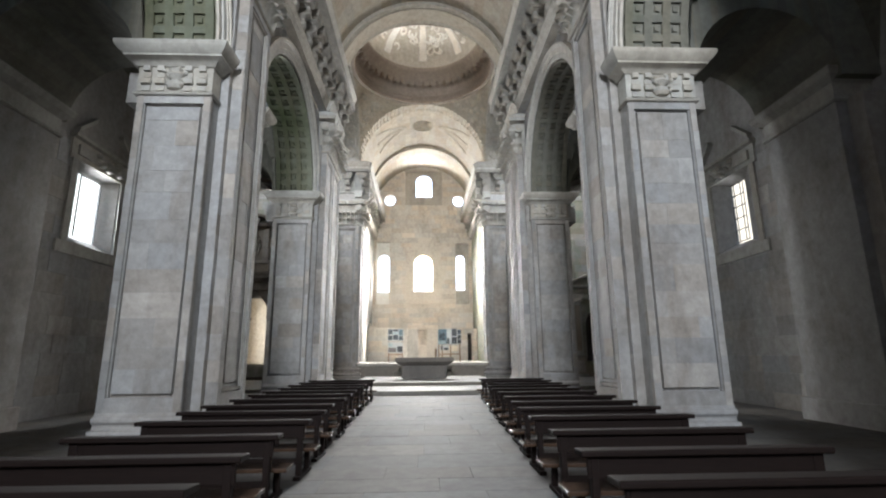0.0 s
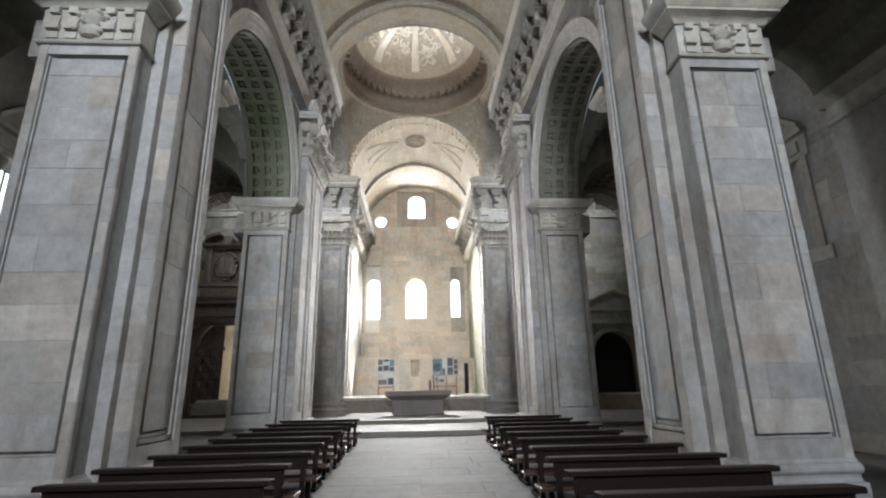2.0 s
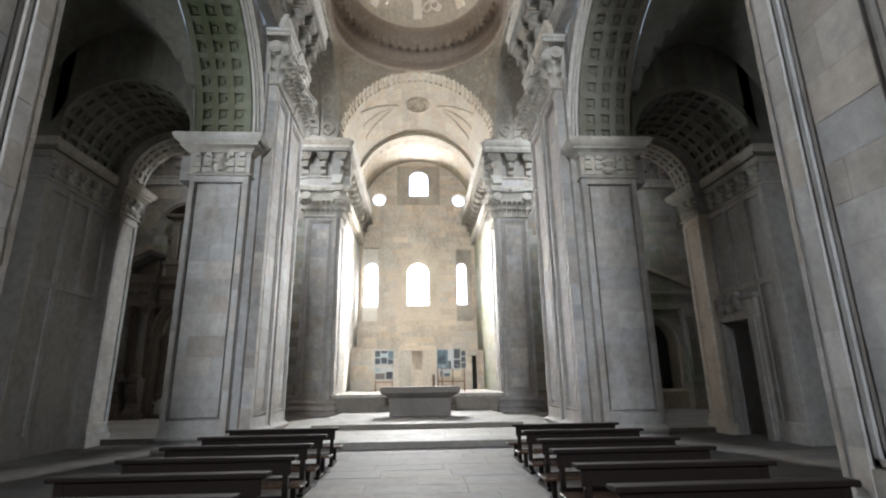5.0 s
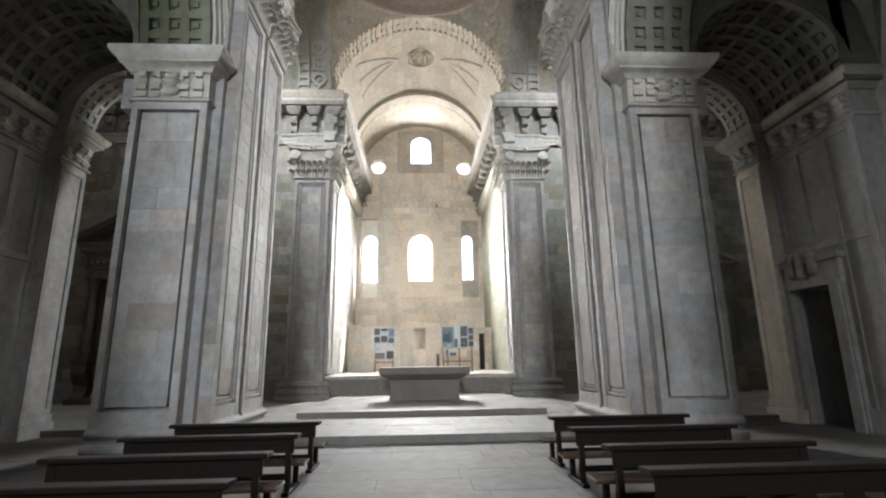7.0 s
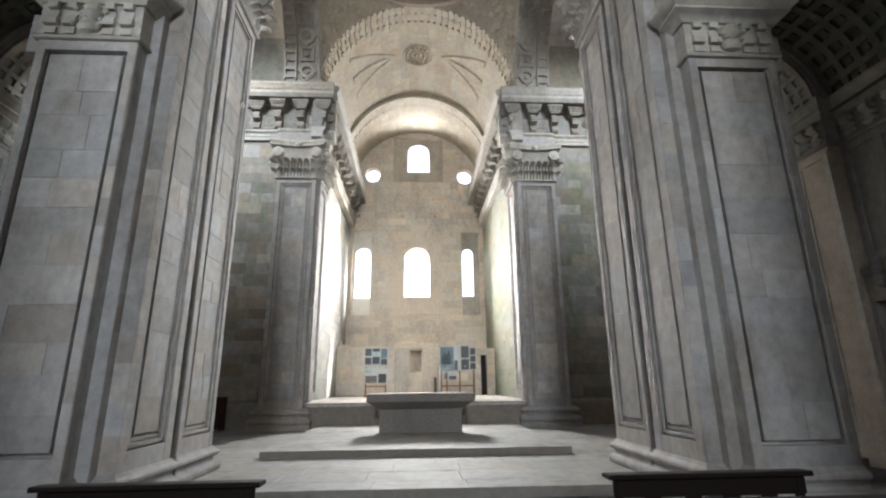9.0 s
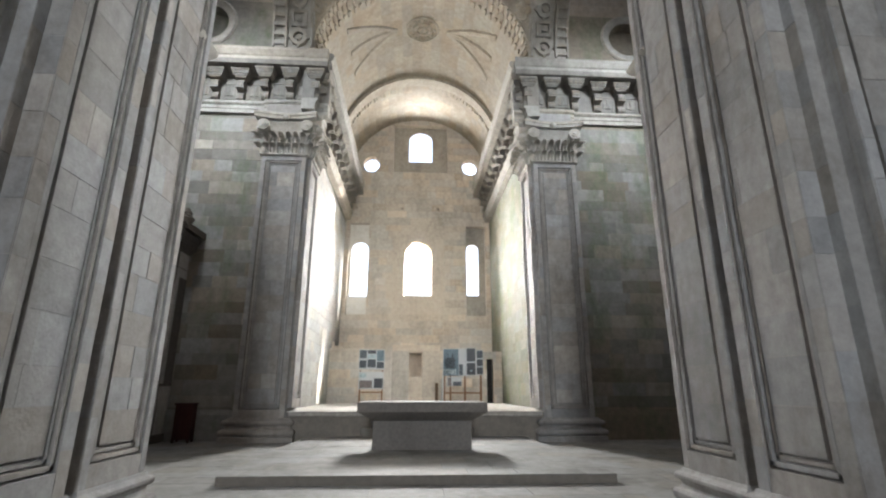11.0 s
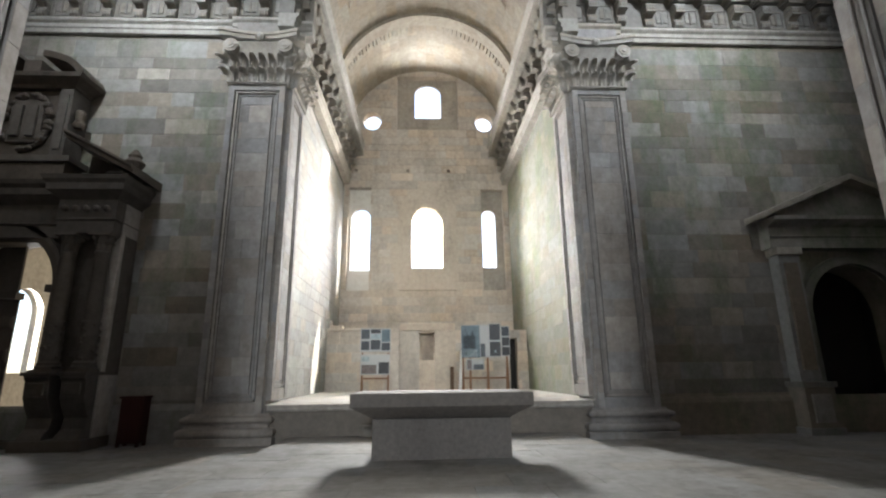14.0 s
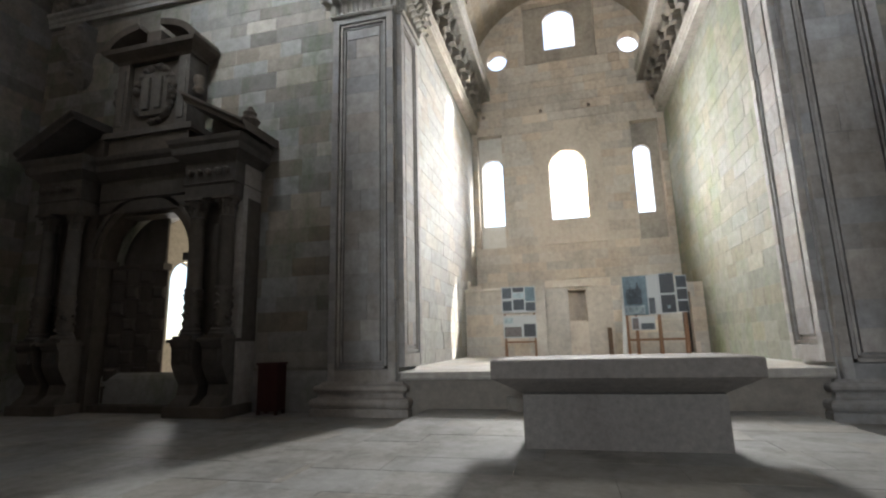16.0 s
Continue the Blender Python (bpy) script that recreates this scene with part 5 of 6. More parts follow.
def board(x, y, w, panels, legs, turn, label):
    """A photo board on wooden legs. panels: (u0, u1, z0, z1, pictures); pictures: (u0, u1, v0, v1, ink) as shares of the panel."""
    root = new("display_board")
    root.matrix_basis = pose(x, y, FLOOR3, 0, 0, turn)
    tagged(root, label, "display board", "photo boards in the chancel")
    for u in legs:
        b = Build()
        b.loft([[(u - 0.035, -0.02, 0), (u + 0.035, -0.02, 0), (u + 0.035, 0.03, 0), (u - 0.035, 0.03, 0)], [(u - 0.03, 0.01, 1.3), (u + 0.03, 0.01, 1.3), (u + 0.03, 0.05, 1.3), (u - 0.03, 0.05, 1.3)]])
        b.ob("leg", PINE, root, bevel=0.004)
        b = Build()
        b.loft([[(u - 0.03, 0.45, 0), (u + 0.03, 0.45, 0), (u + 0.03, 0.5, 0), (u - 0.03, 0.5, 0)], [(u - 0.03, 0.06, 1.5), (u + 0.03, 0.06, 1.5), (u + 0.03, 0.1, 1.5), (u - 0.03, 0.1, 1.5)]])
        b.ob("leg", PINE, root, bevel=0.004)
    b = Build()
    b.box(min(legs), max(legs), 0.0, 0.03, 0.5, 0.56)
    b.ob("crossbar", PINE, root, bevel=0.004)
    for u0, u1, z0, z1, pics in panels:
        b = Build()
        b.box(u0, u1, -0.035, -0.01, z0, z1)
        b.ob("panel", BOARD, root, bevel=0.003)
        for a, c, e, f, ink in pics:
            b = Build()
            b.box(u0 + a * (u1 - u0), u0 + c * (u1 - u0), -0.041, -0.034, z0 + e * (z1 - z0), z0 + f * (z1 - z0))
            b.ob("photo", INKS[ink], root)
    return root


board(-2.04, 37.4, 1.16, [(-0.58, 0.58, 1.52, 2.42, [(0.03, 0.3, 0.55, 0.95, 1), (0.03, 0.3, 0.08, 0.45, 0), (0.34, 0.66, 0.78, 0.95, 3), (0.34, 0.66, 0.1, 0.5, 0), (0.34, 0.66, 0.55, 0.74, 4), (0.7, 0.98, 0.06, 0.38, 0), (0.7, 0.98, 0.42, 0.95, 2)]),
                          (-0.56, 0.56, 0.66, 1.42, [(0.04, 0.55, 0.06, 0.5, 5), (0.62, 0.97, 0.06, 0.62, 3), (0.04, 0.3, 0.66, 0.9, 4)])], (-0.5, 0.5), 2, "tall board with two rows of small photographs on wooden legs")
board(1.7, 34.5, 1.4, [(-0.66, 0.42, 1.18, 2.25, [(0.02, 0.58, 0.0, 0.98, 2), (0.08, 0.45, 0.28, 0.66, 0), (0.16, 0.22, 0.6, 0.8, 0), (0.33, 0.39, 0.6, 0.82, 0), (0.02, 0.5, 0.02, 0.24, 4), (0.6, 0.74, 0.02, 0.42, 1)]),
                       (0.28, 0.66, 1.2, 2.28, [(0.04, 0.96, 0.02, 0.45, 3), (0.04, 0.96, 0.5, 0.98, 3), (0.4, 0.6, 0.12, 0.2, 4)]),
                       (0.68, 0.96, 1.22, 2.2, [(0.06, 0.94, 0.02, 0.3, 3), (0.06, 0.94, 0.34, 0.62, 3), (0.06, 0.94, 0.66, 0.97, 0)]),
                       (-0.5, 0.1, 0.78, 1.14, [(0.05, 0.3, 0.08, 0.9, 5), (0.4, 0.95, 0.06, 0.5, 1)])], (-0.6, -0.36, 0.22, 0.86), -3, "wide photo board with a blue church view on orange wooden legs")
b = Build()
b.box(-0.02, 0.02, -0.2, 0.2, 0.0, 1.5)
lean = b.ob("foam_board", BOARD)
tagged(lean, "blank white board leaning against the photo board", "board")
lean.matrix_basis = pose(1.0, 34.75, FLOOR3, 0, 4, 8)


# ---- carved portal in the north transept ----
def corinth_column(b, x, y, z0, h, r):
    b.box(x - r * 1.5, x + r * 1.5, y - r * 1.5, y + r * 1.5, z0, z0 + 0.08)
    prof = [(1.45, 0.08), (1.5, 0.12), (1.3, 0.17), (1.35, 0.21), (1.05, 0.26)]
    low = 0.34 * h
    for i in range(10):
        q = 0.26 + (low - 0.26) * i / 9
        prof.append((1.0 + (0.2 if i % 2 else 0.02), q))
    prof += [(1.15, low + 0.03), (1.0, low + 0.06), (0.99, h * 0.6), (0.86, h - 0.5), (0.98, h - 0.47), (0.84, h - 0.43), (0.9, h - 0.25), (1.25, h - 0.1), (1.3, h - 0.09), (1.3, h - 0.06)]
    b.lathe([(r * k, q) for k, q in prof], 16, (x, y, z0))
    rnd = random.Random(int(x * 100))
    for i in range(26):
        a, q = rnd.uniform(0, 6.28), rnd.uniform(0.3, low)
        st = len(b.v)
        b.lathe([(0.01, -0.05), (0.05, 0), (0.01, 0.05)], 6)
        b.turned(Matrix.Translation((x + r * 1.08 * math.cos(a), y + r * 1.08 * math.sin(a), z0 + q)), st)
    for j in range(8):
        a = 2 * math.pi * j / 8
        m = Matrix.Translation((x + r * 0.82 * math.cos(a), y + r * 0.82 * math.sin(a), z0 + h - 0.43)) @ Matrix.Rotation(a - math.pi / 2, 4, "Z")
        leaf(b, r * 0.7, 0.22, 0.07, m)
        leaf(b, r * 0.6, 0.34, 0.11, m @ Matrix.Rotation(0.3, 4, "Z"))
    b.box(x - r * 1.45, x + r * 1.45, y - r * 1.45, y + r * 1.45, z0 + h - 0.06, z0 + h)


PX = -10.75


def portal_north():
    root = struct(new("portal_north"), "dark carved stone portal with paired columns and a broken pediment", "portal")
    yw = YE - 0.03
    for sx in (-1, 1):
        for dx in (1.87, 2.67):
            b = Build()
            corinth_column(b, PX + sx * dx, 30.05, 1.85, 3.3, 0.18)
            b.ob("column", DARKST, root, smooth=True)
    b = Build()
    for sx in (-1, 1):
        c = PX + sx * 2.27
        for dx in (-0.4, 0.4):
            x = c + dx
            # bracketed pedestal under each column
            prof = [(29.72, 1.85), (29.72, 1.72), (29.78, 1.66), (29.8, 1.3), (29.92, 1.05), (30.06, 0.85), (30.02, 0.62), (29.86, 0.5), (29.8, 0.42), (29.8, FLOOR1), (yw, FLOOR1), (yw, 1.85)]
            b.loft([[(x + q, y, z) for y, z in prof] for q in (-0.27, 0.27)])
            b.box(x - 0.18, x + 0.18, 29.74, 29.8, 1.36, 1.62)
            b.box(x - 0.32, x + 0.32, 29.66, yw, 1.78, 1.86)
        b.box(c - 0.78, c + 0.78, 29.75, yw, FLOOR1, FLOOR1 + 0.24)
        b.box(c - 0.72, c + 0.72, 30.35, yw, 1.85, 5.2)
        b.box(c - 0.16, c + 0.16, 30.27, 30.36, 2.2, 4.6)
    ob1 = b.ob("pedestals", DARKST, root, bevel=0.015)
    # side return against the wall; lighter grey stands for the light on it
    b = Build()
    b.box(PX + 2.72, PX + 2.98, 30.2, yw, FLOOR1, 6.2)
    b.box(PX + 2.72, PX + 3.03, 30.12, yw, 6.2, 6.7)
    b.box(PX - 2.98, PX - 2.72, 30.2, yw, FLOOR1, 6.2)
    b.box(PX - 3.03, PX - 2.72, 30.12, yw, 6.2, 6.7)
    b.loft([[(PX + 2.2, y, z) for y, z in ((30.2, 6.7), (yw, 6.7), (yw, 7.6))], [(PX + 3.03, y, z) for y, z in ((30.2, 6.7), (yw, 6.7), (yw, 6.75))]])
    b.ob("side_strips", GREY, root, bevel=0.02)
    # entablature, broken forward over the columns
    b = Build()
    ent = [(0.0, 5.15), (0.0, 5.45), (0.05, 5.5), (0.02, 5.52), (0.02, 6.0), (0.08, 6.05), (0.14, 6.1), (0.3, 6.2), (0.32, 6.36), (0.4, 6.45), (0.44, 6.55), (-0.6, 6.6), (-0.6, 5.15)]
    b.run(ent, (PX - 1.45, 30.3, 0), (PX + 1.45, 30.3, 0), -Y)
    for sx in (-1, 1):
        c = PX + sx * 2.27
        path = [(c - 0.68, yw), (c - 0.68, 29.86), (c + 0.68, 29.86), (c + 0.68, yw)]
        wrap(b, [(o * 0.8, z) for o, z in ent[:-2]] + [(-0.2, 6.6), (-0.2, 5.15)], path, 0)
        b.box(c - 0.6, c + 0.6, 29.95, yw, 5.15, 6.58)
        for i in range(5):
            st = len(b.v)
            b.lathe([(0.02, -0.08), (0.08, -0.03), (0.09, 0.04), (0.02, 0.09)], 7)
            b.turned(Matrix.Translation((c - 0.5 + 0.25 * i, 29.78, 5.75)), st)
        # raking fragment of the pediment, rising to the middle
        rk = []
        for t in (0, 1):
            x = c + sx * 1.15 * (1 - t) - sx * 0.62 * t
            z = 6.58 + 0.95 * t
            rk.append([(x, y, z + q) for y, q in ((29.5, 0.0), (29.5, 0.08), (29.4, 0.14), (29.4, 0.2), (yw, 0.24), (yw, 0.0))])
        b.loft(rk)
        b.loft([[(c + sx * 1.0, y, 6.58) for y in (30.45, yw)] + [(c + sx * 1.0, y, 6.62) for y in (yw, 30.45)], [(c - sx * 0.55, y, 6.58) for y in (30.45, yw)] + [(c - sx * 0.55, y, 7.5) for y in (yw, 30.45)]])
        # carved finial
        b.lathe([(0.2, 0), (0.24, 0.08), (0.12, 0.16), (0.2, 0.3), (0.26, 0.42), (0.14, 0.55), (0.17, 0.62), (0.05, 0.8)], 12, (PX + sx * 2.95, 30.3, 6.75))
    b.ob("entablature", DARKST, root, bevel=0.0)
    # upper storey with a framed relief and curved broken pediment
    b = Build()
    b.box(PX - 1.25, PX + 1.25, 30.2, yw, 6.58, 7.25)
    b.box(PX - 1.4, PX + 1.4, 30.1, yw, 7.15, 7.32)
    b.box(PX - 1.1, PX + 1.1, 30.35, yw, 7.3, 9.5)
    for sx in (-1, 1):
        b.box(PX + sx * 0.8, PX + sx * 1.15, 30.18, yw, 7.32, 9.3)
        b.box(PX + sx * 0.88, PX + sx * 1.07, 30.13, 30.2, 7.5, 9.1)
        b.lathe([(0.1, 0), (0.16, 0.12), (0.1, 0.24), (0.15, 0.4), (0.12, 0.52)], 10, (PX + sx * 1.28, 30.4, 8.2))
    b.ob("aedicule", DARKST, root, bevel=0.012)
    b = Build()
    wrap(b, [(-0.2, 0), (0.03, 0), (0.05, 0.08), (0.16, 0.14), (0.3, 0.2), (0.34, 0.3), (-0.2, 0.32)], [(PX - 1.15, yw), (PX - 1.15, 30.2), (PX + 1.15, 30.2), (PX + 1.15, yw)], 9.3)
    b.box(PX - 1.0, PX + 1.0, 30.3, yw, 9.3, 9.6)
    for sx in (-1, 1):
        rings = []
        for k in range(8):
            a = math.pi * (0.02 + 0.4 * k / 7)
            rings.append([(PX + sx * r * math.cos(a), y, 9.55 + (r - 0.45) * 0.72 * math.sin(a)) for r, y in ((1.5, 29.9), (1.5, yw), (1.3, yw), (1.3, 29.95))])
        b.loft(rings)
    b.box(PX - 0.22, PX + 0.22, 30.1, yw, 9.6, 10.1)
    # relief: framed cartouche and two standing supports
    b.box(PX - 0.42, PX + 0.42, 30.24, 30.36, 7.75, 8.95)
    b.box(PX - 0.3, PX - 0.08, 30.16, 30.26, 7.9, 8.8)
    b.box(PX + 0.08, PX + 0.3, 30.16, 30.26, 7.9, 8.8)
    rnd = random.Random(3)
    for i in range(40):
        st = len(b.v)
        rr = rnd.uniform(0.06, 0.13)
        b.lathe([(rr * 0.2, -rr), (rr, -rr * 0.3), (rr * 0.9, rr * 0.4), (rr * 0.2, rr)], 7)
        a = rnd.uniform(0, 6.28)
        b.turned(Matrix.Translation((PX + 0.58 * math.cos(a), 30.27, 8.35 + 0.8 * math.sin(a))), st)
    b.ob("crest", DARKST, root)
    return root


portal = portal_north()
TW = wall_ch[-1, "t"]
opening = along_y(arch_outline(PX, 1.36, FLOOR1 - 0.02, 3.95, 20), YE - 0.4, YE + 1.4)
cut(TW, opening)
LATER.append((TW, opening))
b = Build()
n = 24
for y0, r0, r1 in ((30.36, 1.37, 1.62), (30.3, 1.55, 1.66)):
    rings = []
    for i in range(n + 1):
        a = math.pi * i / n
        rings.append([(PX + r * math.cos(a), y, 3.95 + r * math.sin(a)) for r, y in ((r0, y0), (r1, y0), (r1, YE - 0.02), (r0, YE - 0.02))])
    b.loft(rings)
for sx in (-1, 1):
    b.box(PX + sx * 1.37, PX + sx * 1.6, 30.36, YE - 0.02, FLOOR1, 3.8)
    b.box(PX + sx * 1.26, PX + sx * 1.66, 30.3, YE - 0.02, 3.78, 3.96)
b.box(PX - 1.5, PX + 1.5, 30.42, YE - 0.02, 5.05, 5.2)
b.ob("archway", DARKST, portal)


def gate():
    """A studded wooden door leaf of raised squares, half open."""
    root = new("door_leaf")
    tagged(root, "blackened wooden double door with raised square panels, one leaf open", "door")
    root.matrix_basis = pose(PX - 1.34, YE - 0.12, FLOOR1 + 0.18, 0, 0, 22)
    b = Build()
    b.box(0, 1.38, 0, 0.06, 0, 3.5)
    b.box(0, 1.38, -0.05, 0.0, 0, 0.42)
    b.box(0, 1.38, -0.07, 0.0, 0.36, 0.42)
    b.ob("leaf", GATE, root, bevel=0.006)
    for i in range(4):
        for j in range(7):
            if (i + j) % 2:
                continue
            b = Build()
            x, z = 0.2 + 0.33 * i, 0.7 + 0.42 * j
            b.loft([[(x + a * r, y, z + c * r) for a, c in ((-1, -1), (1, -1), (1, 1), (-1, 1))] for r, y in ((0.165, -0.001), (0.16, -0.07), (0.1, -0.1))])
            b.ob("panel", GATE, root)
    b = Build()
    for i in range(5):
        b.box(0.015 + 0.33 * i, 0.055 + 0.33 * i, -0.03, 0.0, 0.42, 3.5)
    for j in range(8):
        b.box(0, 1.38, -0.03, 0.0, 0.47 + 0.42 * j, 0.51 + 0.42 * j)
    b.ob("bars", GATE, root)
    return root


gate()
# chapel behind the portal
b = Build()
b.box(-13.4, -8.2, YE + 0.9, 38.2, -0.1, FLOOR1)
b.box(-8.2, -7.8, YE + 0.9, 38.2, 0, 7)
b.box(-13.8, -7.8, 38.2, 38.6, 0, 7)
b.box(-13.8, -7.8, YE + 0.9, 38.6, 7, 7.3)
chap = struct(b.ob("wall_chapel", CHAPEL), "plain brown chapel room behind the portal", "room")
b = Build()
b.box(-13.8, -13.4, YE + 0.9, 38.2, 0, 7)
side = b.ob("side_wall", CHAPEL, chap)
cut(side, along_x(arch_outline(34.9, 0.75, 1.9, 3.9), -14.2, -13.2))
b = Build()
b.box(PX - 1.36, PX + 1.36, 30.42, 31.78, FLOOR1 - 0.05, FLOOR1 + 0.17)
b.box(PX - 1.36, PX + 0.05, YE + 0.1, YE + 0.4, 3.72, 3.9)
b.loft([[(PX + r * math.cos(q), y, 3.9 + r * math.sin(q)) for r, q in [(1.35, math.pi / 2 + math.pi / 2 * k / 10) for k in range(11)] + [(0.0, 0.0)]] for y in (YE + 0.2, YE + 0.28)])
struct(b.ob("step_chapel", DARKST, bevel=0.015), "dark stone sill and half tympanum in the portal", "step")

# carved bracket high on the transept wall
b = Build()
b.loft([[(-14.0 + sx * w, y, z) for sx, y in ((-1, YE - 0.02), (1, YE - 0.02), (1, YE - d), (-1, YE - d))] for w, d, z in ((0.12, 0.1, 9.3), (0.3, 0.25, 9.5), (0.34, 0.45, 9.9), (0.26, 0.3, 10.05), (0.3, 0.4, 10.3), (0.42, 0.6, 10.6), (0.42, 0.6, 10.75), (0.3, 0.45, 10.8), (0.34, 0.5, 11.2), (0.2, 0.3, 11.3))])
for i in range(10):
    st = len(b.v)
    b.lathe([(0.02, -0.09), (0.1, -0.03), (0.09, 0.05), (0.02, 0.09)], 7)
    b.turned(Matrix.Translation((-14.0 + 0.25 * math.sin(i * 2.3), YE - 0.45, 9.6 + 0.16 * i)), st)
struct(b.ob("trim_bracket", MIDST), "dark carved stone bracket on the transept wall", "bracket")

# ---- pedimented portal in the south transept ----
QX = 11.55
root = struct(new("portal_south"), "stone portal with a triangular pediment and dark arch", "portal")
cut(wall_ch[1, "t"], along_y(arch_outline(QX, 1.32, FLOOR1 - 0.02, 3.2, 18), YE - 0.4, YE + 1.4))
LATER.append((wall_ch[1, "t"], along_y(arch_outline(QX, 1.32, FLOOR1 - 0.02, 3.2, 18), YE - 0.4, YE + 1.4)))
b = Build()
for sx in (-1, 1):
    b.box(QX + sx * 1.62, QX + sx * 2.2, 30.5, YE - 0.02, 1.4, 4.75)
    b.box(QX + sx * 1.73, QX + sx * 2.09, 30.44, 30.51, 1.7, 4.5)
    b.box(QX + sx * 1.52, QX + sx * 2.3, 30.3, YE - 0.02, FLOOR1, 1.3)
    b.box(QX + sx * 1.66, QX + sx * 2.16, 30.26, 30.31, 0.45, 1.12)
    b.box(QX + sx * 1.47, QX + sx * 2.36, 30.24, YE - 0.02, 1.28, 1.42)
    b.box(QX + sx * 1.47, QX + sx * 2.36, 30.24, YE - 0.02, FLOOR1, FLOOR1 + 0.16)
    b.box(QX + sx * 1.55, QX + sx * 2.27, 30.42, YE - 0.02, 4.72, 4.92)
b.ob("pilasters", GREEN, root, bevel=0.012)
b = Build()
b.run([(0, 4.92), (0, 5.2), (0.05, 5.24), (0.02, 5.26), (0.02, 5.5), (0.12, 5.56), (0.32, 5.64), (0.34, 5.74), (-0.4, 5.76), (-0.4, 4.92)], (QX - 2.35, 30.5, 0), (QX + 2.35, 30.5, 0), -Y)
for sx in (-1, 1):
    b.loft([[(QX + sx * 2.7, y, z) for y, z in ((30.14, 5.66), (30.14, 5.8), (YE - 0.02, 5.84), (YE - 0.02, 5.66))], [(QX, y, z) for y, z in ((30.14, 6.8), (30.14, 6.95), (YE - 0.02, 6.99), (YE - 0.02, 6.8))]])
b.loft([[(x, y, z) for x, z in ((QX - 2.5, 5.74), (QX + 2.5, 5.74), (QX, 6.82))] for y in (30.5, YE - 0.02)])
rings = []
for i in range(21):
    a = math.pi * i / 20
    rings.append([(QX + r * math.cos(a), y, 3.2 + r * math.sin(a)) for r, y in ((1.33, 30.72), (1.56, 30.72), (1.56, YE - 0.02), (1.33, YE - 0.02))])
b.loft(rings)
for sx in (-1, 1):
    b.box(QX + sx * 1.33, QX + sx * 1.56, 30.72, YE - 0.02, 1.4, 3.2)
b.ob("pediment", GREEN, root)
# niche room coloured near black for its shade
b = Build()
b.box(QX - 1.6, QX + 1.6, YE + 1.6, YE + 1.9, 0, 5.5)
b.box(QX - 1.6, QX + 1.6, YE + 0.9, YE + 1.6, -0.1, FLOOR1)
b.box(QX - 1.9, QX - 1.6, YE + 0.9, YE + 1.9, 0, 5.5)
b.box(QX + 1.6, QX + 1.9, YE + 0.9, YE + 1.9, 0, 5.5)
b.box(QX - 1.9, QX + 1.9, YE + 0.9, YE + 1.9, 5.5, 5.7)
struct(b.ob("wall_niche", UNLIT), "niche behind the south portal, its shade put into the colour", "niche")


# ---- red cabinet beside the portal ----
def cabinet(x, w):
    root = new("cabinet")
    root.matrix_basis = pose(x, 30.35, FLOOR1)
    tagged(root, "dark red painted wooden cabinet against the transept wall", "cabinet")
    b = Build()
    b.box(-w / 2, w / 2, 0.0, 0.36, 0.08, 1.08)
    b.box(-w / 2 - 0.03, w / 2 + 0.03, -0.03, 0.38, 1.08, 1.13)
    b.ob("body", RED, root, bevel=0.008)
    for sx in (-1, 1):
        b = Build()
        b.box(sx * 0.02, sx * (w / 2 - 0.03), -0.02, 0.0, 0.14, 1.03)
        b.box(sx * 0.07, sx * (w / 2 - 0.08), -0.03, -0.018, 0.22, 0.95)
        b.ob("door", RED, root, bevel=0.006)
        for y in (0.0, 0.3):
            b = Build()
            b.box(sx * (w / 2 - 0.06), sx * (w / 2), y, y + 0.06, 0.0, 0.09)
            b.ob("foot", RED, root)
    return root


cabinet(-7.05, 0.5)

